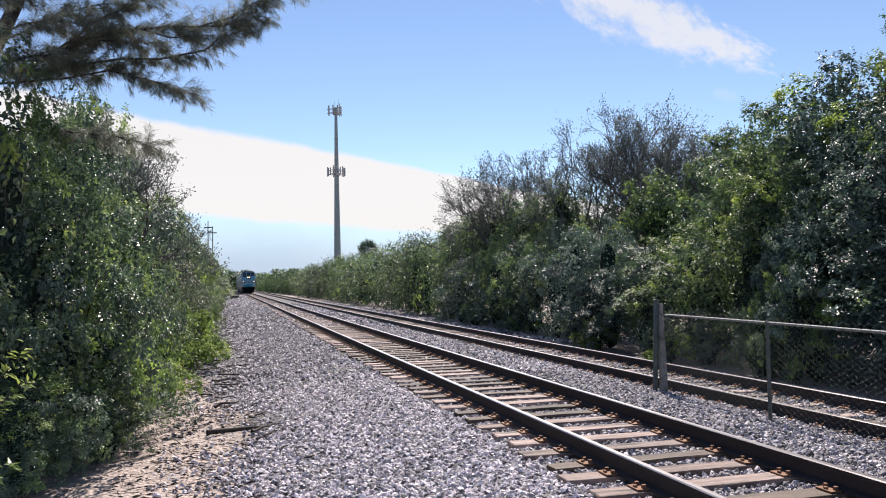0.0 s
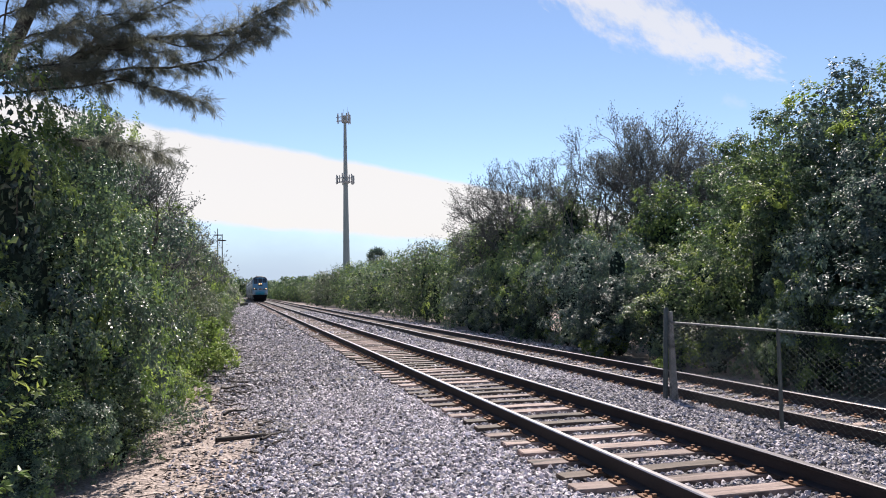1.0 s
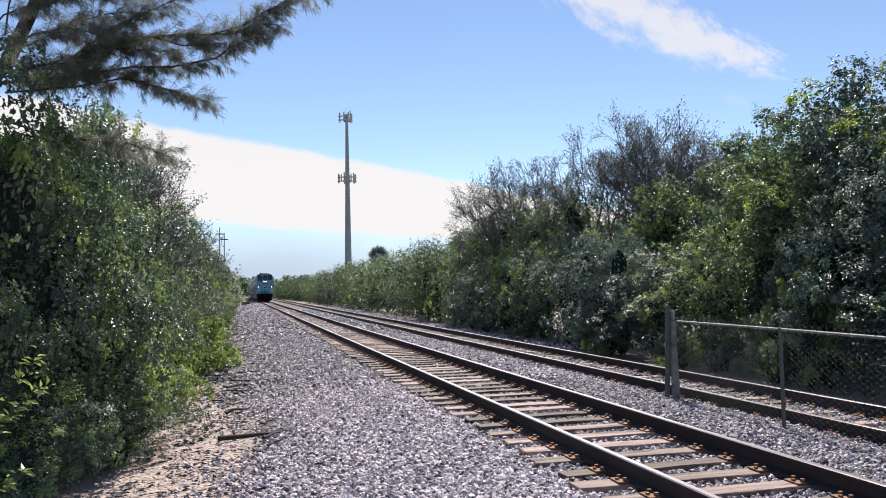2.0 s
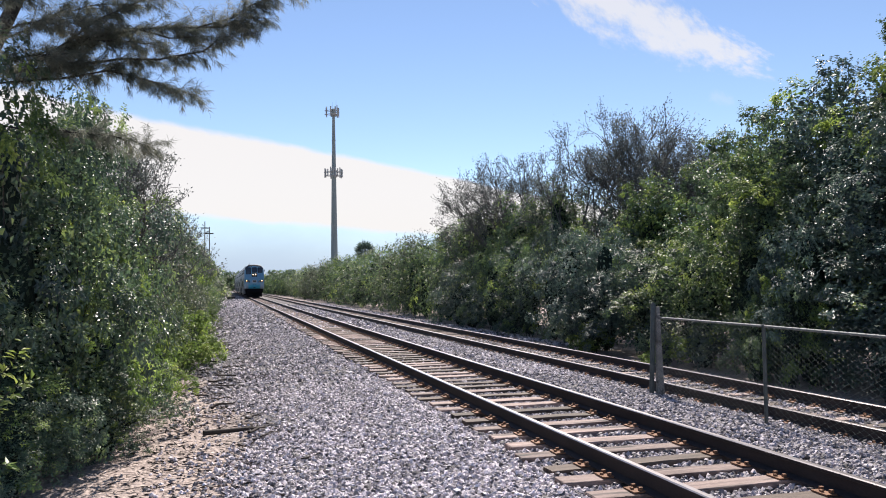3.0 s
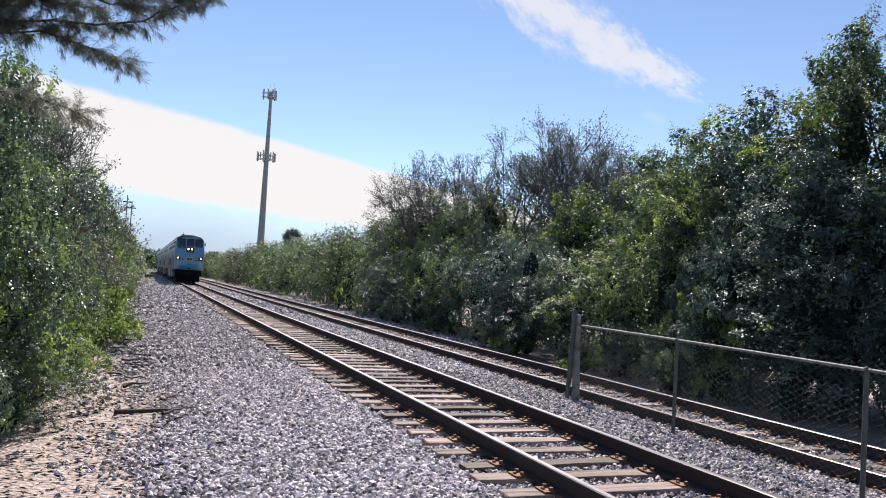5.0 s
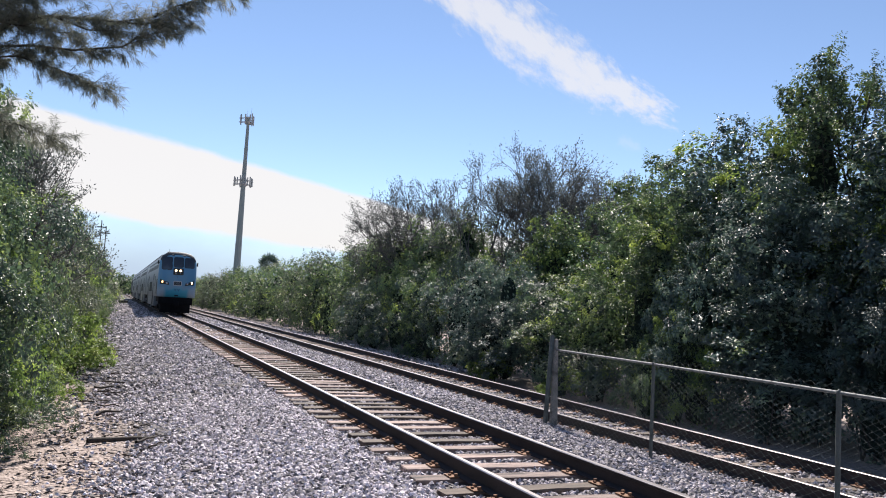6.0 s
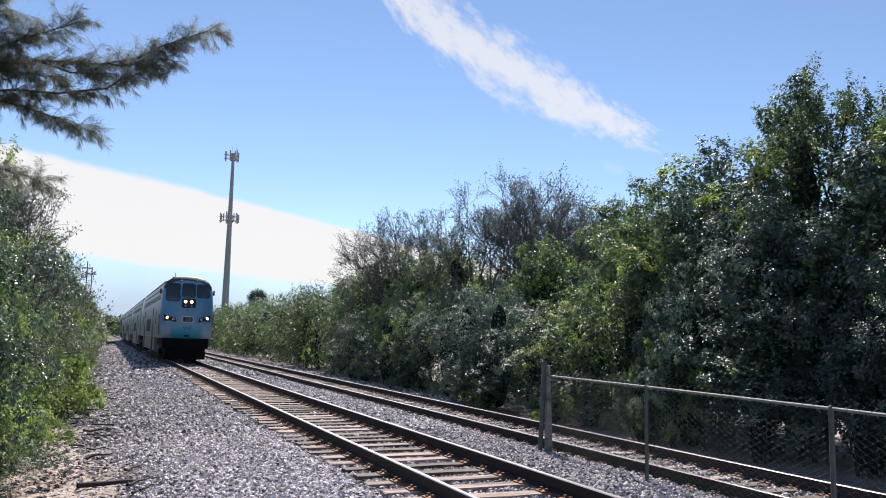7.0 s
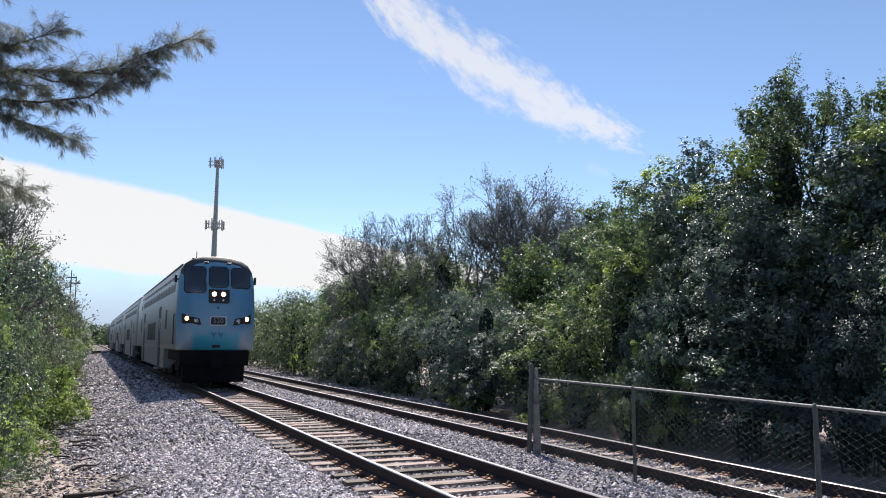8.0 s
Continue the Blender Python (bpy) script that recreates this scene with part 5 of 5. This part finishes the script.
def build_saplings():
    """Thin stems with large bright leaves that lean out over the dirt."""
    rng = np.random.default_rng(61)
    for foot, tips in (((-6.5, 5.7), ((-5.72, 5.6, 1.2), (-5.85, 5.5, 1.0), (-5.8, 5.9, 1.35))), ((-6.3, 5.2), ((-5.72, 5.15, 0.72), (-5.85, 5.0, 0.55)))):
        z = float(ground_z(foot[0], 0))
        t = thing("sapling", "slender sapling with large bright yellow-green leaves at the path's edge", "sapling", pose(foot[0], foot[1], z), "saplings")
        segs, base, axis = [], [], []
        for tx, ty, tz in tips:
            e = np.array([tx - foot[0], ty - foot[1], tz - z])
            m = e * np.array([0.35, 0.4, 0.7])
            segs += bent([np.zeros(3), m, e], 0.010, 0.003)
            for u in (0.25, 0.55, 0.8, 1.0):
                base.append(m + (e - m) * u)
                axis.append(unit(((e - m) + rng.normal(0, 0.25, 3))[None])[0])
        V, F = tubes(segs, 6)
        hang("stem", raw("stem", V, F, [M_BARK], smooth=True), t)
        P, D, N, size = sprays(rng, np.array(base), np.array(axis), 0.085, 11, 0.5, (1.0, 1.8))
        V, F = faced(rng, P, D, N, size, size * 0.5)
        hang("leaves", raw("leaves", V, F, [M_LEAF_BRIGHT]), t)


def build_palm():
    rng = np.random.default_rng(4)
    t = thing("palm_tree", "dark fan-leaved cabbage palm above the hedge", "palm", pose(17.0, 120, 0.5))
    V, F = tubes(bent([(0, 0, 0), (0.1, 0, 3), (0.0, 0.1, 6.2)], 0.25, 0.2), 10)
    hang("trunk", raw("trunk", V, F, [M_BARK], smooth=True), t)
    n = 1500
    d = unit(rng.normal(size=(n, 3)) + np.array([0, 0, 0.25]))
    P = np.array([0, 0, 6.6]) + d * rng.uniform(0.5, 1.3, (n, 1))
    V, F = blades(rng, P, unit(d + rng.normal(0, 0.25, d.shape)), rng.uniform(0.5, 0.9, n), 0.09, 0.3)
    hang("crown", raw("crown", V, F, [M_LEAF_DARK]), t)


def build_pine():
    """Australian pine: limbs reach over the path, hung with drooping needle sprays."""
    rng = np.random.default_rng(17)
    t = thing("pine_tree", "grey-green Australian pine with drooping needle sprays overhanging the path", "tree", pose(0, 0, 0))
    A = lambda *p: [np.array(q, float) for q in p]
    trunk = A((-9.4, 12.4, -0.5), (-9.2, 12.3, 3.0), (-8.5, 12.0, 4.3), (-7.5, 11.6, 5.1), (-7.1, 11.4, 5.9), (-6.7, 11.3, 7.2), (-6.4, 11.3, 9.0))
    V, F = tubes(bent(trunk, 0.16, 0.05), 10)
    hang("trunk", raw("trunk", V, F, [M_BARK], smooth=True), t)
    limbs = [
        A((-8.6, 12.0, 4.6), (-7.4, 11.2, 4.74), (-6.6, 11.0, 4.80), (-5.76, 11.0, 4.99), (-5.25, 11.0, 5.02), (-4.65, 11.0, 5.18), (-4.48, 11.0, 5.34), (-4.28, 11.0, 5.44), (-4.07, 11.0, 5.53)),
        A((-7.0, 11.1, 4.78), (-6.6, 11.0, 5.0), (-6.1, 10.95, 5.25), (-5.5, 10.9, 5.40), (-5.06, 10.95, 5.47), (-4.75, 11.0, 5.51), (-4.26, 11.0, 5.69), (-4.0, 11.0, 5.90), (-3.76, 11.0, 6.02), (-3.42, 11.0, 6.22), (-3.22, 11.0, 6.27)),
        A((-6.9, 11.0, 4.80), (-6.4, 10.95, 5.17), (-6.0, 10.9, 5.5), (-5.61, 10.9, 5.72), (-5.23, 10.9, 5.93), (-5.04, 10.9, 6.04)),
        A((-7.4, 11.2, 4.6), (-6.46, 11.0, 4.68), (-5.9, 11.0, 4.82), (-5.42, 11.0, 4.73), (-4.97, 11.0, 4.59), (-4.75, 11.0, 4.53)),
        A((-7.4, 11.6, 5.3), (-6.9, 11.2, 5.4), (-6.5, 11.1, 5.6), (-6.1, 11.1, 5.75), (-5.75, 11.1, 5.8)),
        A((-7.0, 11.4, 6.2), (-6.8, 11.2, 6.25), (-6.4, 11.2, 6.3), (-6.1, 11.1, 6.25), (-5.9, 11.1, 6.1)),
        A((-7.1, 11.5, 5.9), (-6.8, 11.0, 5.8), (-6.4, 10.9, 5.95), (-6.1, 10.9, 6.0)),
        A((-7.5, 11.6, 5.0), (-7.0, 11.4, 5.05), (-6.5, 11.3, 5.2), (-6.0, 11.3, 5.45), (-5.6, 11.2, 5.5)),
        A((-6.8, 11.3, 6.8), (-6.5, 11.2, 6.7), (-6.2, 11.2, 6.75), (-5.95, 11.2, 6.6)),
        A((-7.5, 11.7, 4.9), (-7.2, 11.6, 4.7), (-6.8, 11.4, 4.95), (-6.3, 11.3, 5.1)),
        A((-7.6, 11.9, 5.6), (-7.5, 11.7, 6.0), (-7.3, 11.5, 6.4), (-7.0, 11.4, 6.6)),
        A((-4.75, 11.0, 5.51), (-4.4, 11.0, 5.55), (-4.05, 11.0, 5.7), (-3.8, 11.05, 5.75)),
        A((-5.5, 10.9, 5.40), (-5.1, 10.9, 5.3), (-4.75, 10.9, 5.35)),
        A((-6.3, 11.0, 4.9), (-6.0, 10.9, 5.2), (-5.6, 10.9, 5.2), (-5.3, 10.95, 5.22)),
        A((-7.6, 11.4, 4.3), (-6.9, 11.1, 4.05), (-6.36, 11.0, 3.95), (-5.9, 11.0, 3.93), (-5.55, 11.0, 3.86), (-5.3, 11.0, 3.76)),
        A((-7.8, 11.2, 5.0), (-7.3, 10.7, 5.05), (-6.9, 10.6, 5.25), (-6.5, 10.6, 5.35), (-6.2, 10.6, 5.3)),
        A((-7.7, 11.2, 5.3), (-7.3, 10.7, 5.5), (-6.9, 10.6, 5.65), (-6.6, 10.6, 5.85)),
        A((-7.7, 11.2, 4.8), (-7.2, 10.7, 4.7), (-6.8, 10.6, 4.85), (-6.4, 10.6, 4.9)),
    ]
    P, D = [], []
    for li, lb in enumerate(limbs):
        segs = bent(lb, 0.026 if li < 2 else 0.016, 0.005)
        for a, b in zip(lb[1:], lb[2:]):
            for _ in range(int(np.linalg.norm(b - a) * 50) + 3):
                foot = a + (b - a) * rng.random()
                d = unit((unit((b - a)[None])[0] * 0.7 + rng.normal(0, 0.6, 3) * np.array([1, 1.1, 0.75]))[None])[0]
                ln = rng.uniform(0.12, 0.38)
                tip = foot + d * ln
                segs += bent([foot, tip], 0.0035, 0.002)
                k = 58
                s = rng.random((k, 1)) ** 0.5
                P.append(foot + (tip - foot) * s + rng.normal(0, 0.012, (k, 3)))
                D.append(d * 0.8 + rng.normal(0, 0.5, (k, 3)) + np.array([0, 0, -0.8]))
        V, F = tubes(segs, 5)
        hang("limb", raw("limb", V, F, [M_BARK], smooth=True), t)
    P, D = np.vstack(P), unit(np.vstack(D))
    V, F = blades(rng, P, D, rng.uniform(0.07, 0.16, len(P)), 0.0055, 0.2)
    hang("needles", raw("needles", V, F, [M_NEEDLE]), t)


# ---- clouds: far sheets of thin vapour, their daylight put into emission ----
def cloud_material(name, ripple, edge, density, seed, soft, colour=(0.515, 0.512, 0.507)):
    m, n, l, p = nodes_of(name)
    n.remove(p)
    uv, sp = n.new("ShaderNodeUVMap"), n.new("ShaderNodeSeparateXYZ")
    uv.uv_map = "sheet"
    nz = n.new("ShaderNodeTexNoise")
    mp = n.new("ShaderNodeMapping")
    mp.inputs["Scale"].default_value, mp.inputs["Location"].default_value = ripple, (seed, seed * 0.7, 0)
    l.new(uv.outputs[0], mp.inputs[0])
    l.new(mp.outputs[0], nz.inputs[0])
    nz.inputs["Scale"].default_value, nz.inputs["Detail"].default_value, nz.inputs["Roughness"].default_value = 1.0, 9, 0.62
    l.new(uv.outputs[0], sp.inputs[0])

    def math_node(op, a, b=None):
        k = n.new("ShaderNodeMath")
        k.operation = op
        for i, v in enumerate((a, b)):
            if v is None:
                continue
            if isinstance(v, (int, float)):
                k.inputs[i].default_value = v
            else:
                l.new(v, k.inputs[i])
        return k.outputs[0]
    # distance from the sheet's middle line and ends, roughened
    v = math_node("ABSOLUTE", math_node("SUBTRACT", math_node("MULTIPLY", sp.outputs["Y"], 2.0), 1.0))
    u = math_node("ABSOLUTE", math_node("SUBTRACT", math_node("MULTIPLY", sp.outputs["X"], 2.0), 1.0))
    far = math_node("MAXIMUM", v, math_node("POWER", u, 3.0))
    rough = math_node("MULTIPLY", math_node("SUBTRACT", nz.outputs[0], 0.5), edge)
    mr = n.new("ShaderNodeMapRange")
    mr.interpolation_type = "SMOOTHSTEP"
    mr.inputs["From Min"].default_value, mr.inputs["From Max"].default_value = 1.0, soft
    l.new(math_node("SUBTRACT", far, rough), mr.inputs[0])
    al = math_node("MULTIPLY", mr.outputs[0], density)
    tr, em, mx = n.new("ShaderNodeBsdfTransparent"), n.new("ShaderNodeEmission"), n.new("ShaderNodeMixShader")
    em.inputs[0].default_value, em.inputs[1].default_value = (*colour, 1), 1.0
    l.new(al, mx.inputs[0])
    l.new(tr.outputs[0], mx.inputs[1])
    l.new(em.outputs[0], mx.inputs[2])
    l.new(mx.outputs[0], n["Material Output"].inputs[0])
    return m


def cloud(label, line, y, mat):
    """A sheet along rows of (x, z, half width), seen edge on to the view."""
    n, k = 60, 8
    xs = [a[0] for a in line]
    t = np.linspace(0, 1, n)
    X = np.interp(t, np.linspace(0, 1, len(line)), xs)
    Z = np.interp(t, np.linspace(0, 1, len(line)), [a[1] for a in line])
    W = np.interp(t, np.linspace(0, 1, len(line)), [a[2] for a in line])
    V, UV = [], []
    for i in range(n):
        for j in range(k + 1):
            s = j / k
            V.append((X[i], y, Z[i] + (2 * s - 1) * W[i]))
            UV.append((t[i], s))
    F = [(i * (k + 1) + j, (i + 1) * (k + 1) + j, (i + 1) * (k + 1) + j + 1, i * (k + 1) + j + 1) for i in range(n - 1) for j in range(k)]
    me = raw("cloud", V, F, [mat], smooth=True)
    lay = me.uv_layers.new(name="sheet")
    lay.data.foreach_set("uv", np.array([UV[i] for f in F for i in f], np.float32).ravel())
    tagged(new("cloud", me), label, "cloud", kind="structure")


def build_clouds():
    cloud("broad thin white cloud band low in the sky", [(-1900, 620, 190), (-700, 545, 175), (-260, 455, 185), (300, 385, 165), (800, 325, 135), (1200, 285, 100), (1800, 240, 60)], 3000, cloud_material("cloud_band", (9, 1.6, 1), 0.4, 0.93, 3.1, 0.82))
    cloud("thin rippled white cloud streak high in the sky", [(900, 1590, 80), (1130, 1440, 170), (1500, 1270, 215), (1900, 1135, 190), (2200, 1060, 120), (2480, 1005, 80)], 3000, cloud_material("cloud_streak", (16, 4.5, 1), 2.0, 0.72, 7.3, 0.1))
    # added sheet whose emitted blue paints haze over the sky near the horizon
    cloud("glowing sheet that paints pale haze low over the horizon", [(-4200, 40, 430), (-1500, 40, 430), (300, 40, 420), (2000, 40, 430), (4200, 40, 440)], 3400, cloud_material("painted_haze", (6, 1.2, 1), 0.5, 0.9, 5.5, 0.0, (0.25, 0.325, 0.445)))
    cloud("faint small wisp of cloud", [(2110, 845, 30), (2180, 836, 45), (2260, 826, 30)], 3000, cloud_material("cloud_wisp", (5, 3, 1), 1.6, 0.14, 1.9, 0.0))


# ---- small things ----
def build_small():
    # relay box beside the line, far off
    b = thing("equipment_box", "low dark metal equipment box beside the track", "box", pose(-3.35, 125, -0.24))
    part("casing", boxed(-0.65, 0.65, -0.4, 0.4, -0.05, 0.5, bevel=0.03), M_BOXM, b)
    part("lid", boxed(-0.7, 0.7, -0.45, 0.45, 0.5, 0.56, bevel=0.015), M_BOXM, b)
    # utility poles behind the shrubs
    for i, (x, y, h) in enumerate(((-7.0, 112, 11.6), (-6.4, 113, 10.9))):
        p = thing("utility_pole", "thin wooden utility pole behind the shrubs", "pole", pose(x, y, -0.6), "utility poles")
        V, F = tubes([((0, 0, 0), (0, 0, h), 0.09, 0.06)], 8)
        hang("shaft", raw("shaft", V, F, [M_BARK], smooth=True), p)
        part("crossarm", boxed(-0.55, 0.55, -0.05, 0.05, h - 1.0, h - 0.85, bevel=0.01), M_BARK, p)
    # far pale roof behind the hedge
    r = thing("warehouse", "long low pale-roofed building far behind the hedge", "building", pose(30, 330, -0.8))
    part("wall", boxed(-14, 14, 0, 12, 0, 6.0, bevel=0.05), M_CONC, r)
    part("roof", boxed(-14.6, 14.6, -0.6, 12.6, 6.0, 6.5, bevel=0.05), M_CONC, r)
    # broken branches on the dirt
    rng = np.random.default_rng(23)
    rows = [(-4.66, 11.3, 1.5, 12, 0.04), (-4.0, 10.9, 0.8, 68, 0.022), (-4.05, 12.2, 0.5, 55, 0.02), (-4.6, 13.8, 0.55, 35, 0.03), (-3.9, 10.6, 0.4, 50, 0.015), (-4.9, 15.5, 0.6, 20, 0.02), (-4.7, 17.5, 0.8, 40, 0.025), (-4.4, 20.5, 0.7, 25, 0.02), (-4.8, 24.0, 0.9, 35, 0.025), (-3.5, 8.9, 0.35, 40, 0.012), (-5.0, 29.0, 0.9, 30, 0.03)]
    rows += [(rng.uniform(-5.3, -4.3), y, rng.uniform(0.4, 1.0), rng.uniform(-40, 60), rng.uniform(0.014, 0.03)) for y in np.linspace(15, 50, 20)]
    for x, y, ln, a, r in rows:
        s = thing("broken_branch", "dark dead branch lying on the dirt", "branch", pose(x, y, float(ground_z(x, y)) + r * 0.9 + 0.035, 0, 0, a), "broken branches")
        pts = [np.array([ln * k / 5, rng.normal(0, 0.025), max(-0.01, rng.normal(0.01, 0.012))]) for k in range(6)]
        V, F = tubes(bent(pts, r, r * 0.35) + bent([pts[2], pts[2] + np.array([0.12, 0.07, 0.02])], r * 0.5, r * 0.2), 7)
        hang("stick", raw("stick", V, F, [M_DEAD], smooth=True), s)
    # litter of twigs and leaves on the dirt
    n = 5200
    P = np.stack([rng.uniform(-5.6, -3.4, n), 4.5 + 26 * rng.random(n) ** 1.4, np.zeros(n)], -1)
    P[:, 2] = ground_z(P[:, 0], P[:, 1]) + 0.02
    D = unit(rng.normal(size=(n, 3)) * np.array([1, 1, 0.12]))
    V, F = blades(rng, P, D, rng.uniform(0.04, 0.16, n), rng.uniform(0.008, 0.03, n), 0.05)
    tagged(new("leaf_litter", raw("leaf_litter", V, F, [M_DEAD])), "dry twigs and leaves scattered over the dirt", "litter", kind="stuff")


build_ground()
build_clouds()
build_track("near railway track with weathered timber ties in ballast", 0.0, 0.0, 150, 2.6, 100, 42)
build_track("far railway track with timber ties sunk in ballast", 4.57, -0.285, 120, 4.0, 300, 30)
build_mast()
build_fence()
CAB, COACH, LOCO = build_cab_car(), build_coach(), build_locomotive()
CARS = [(CAB, 0.0), (COACH, CAR + 0.6)] + [(copy_thing(COACH, pose(0, 0, 0)), (CAR + 0.6) * k) for k in (2, 3)] + [(LOCO, (CAR + 0.6) * 4)]
build_plants()
build_thin_trees()
build_saplings()
build_palm()
build_pine()
build_small()
clear_ties = lambda x, y, rng: ~((np.abs(x) < 1.35) & (np.abs(((y - 2.6) / TIE_STEP + 0.5) % 1.0 - 0.5) < 0.22)) & ~((np.abs(np.abs(x) - 0.755) < 0.09))
edge_thin = lambda x, y, rng: rng.random(len(x)) < np.clip((x + 4.4 + 0.35 * np.sin(y * 0.9) + np.clip((y - 12) / 7, 0, 1.6)) / 1.1, 0.07, 1.0)
scatter_stones("ballast", "grey crushed stone ballast", 52000, (-5.2, -1.3), (4.2, 15), 0.056, 1, 1.15, lift=0.33, keep=edge_thin)
scatter_stones("ballast", "darker grey crushed stone ballast between the tracks", 34000, (-1.3, 3.4), (3.2, 15), 0.057, 2, 1.15, lift=0.33, keep=clear_ties, material=M_STONE_DARK)
scatter_stones("ballast", "grey crushed stone ballast", 25000, (-5.2, 3.4), (15, 34), 0.07, 3, 1.3, keep=lambda x, y, r: clear_ties(x, y, r) & edge_thin(x, y, r))
scatter_stones("ballast", "grey crushed stone ballast", 18000, (3.0, 7.9), (4, 30), 0.066, 4, 1.2, keep=lambda x, y, r: (np.abs(np.abs(x - 4.57) - 0.755) > 0.09), material=M_STONE_DARK)
scatter_stones("ballast", "grey crushed stone ballast", 7000, (-5.6, 3.4), (34, 80), 0.14, 5, 1.3, keep=clear_ties)
scatter_stones("ballast", "grey crushed stone ballast", 4500, (-6.0, -1.4), (80, 150), 0.22, 6, 1.2)
scatter_stones("ballast", "grey crushed stone ballast", 5000, (6.0, 9.0), (28, 110), 0.15, 7, 1.5)


# ---- what moves ----
FRONT = [(0, 174.0), (1, 156.2), (2, 138.2), (3, 120.0), (4, 101.6), (5, 83.2), (6, 65.0), (7, 47.2), (8, 30.2)]


def motions():
    for ob, back in CARS:
        ob.scale = (0.98, 1.0, 1.03)
        walk(ob, [(t, pose(0, y + back, 0.185)) for t, y in FRONT])


motions()
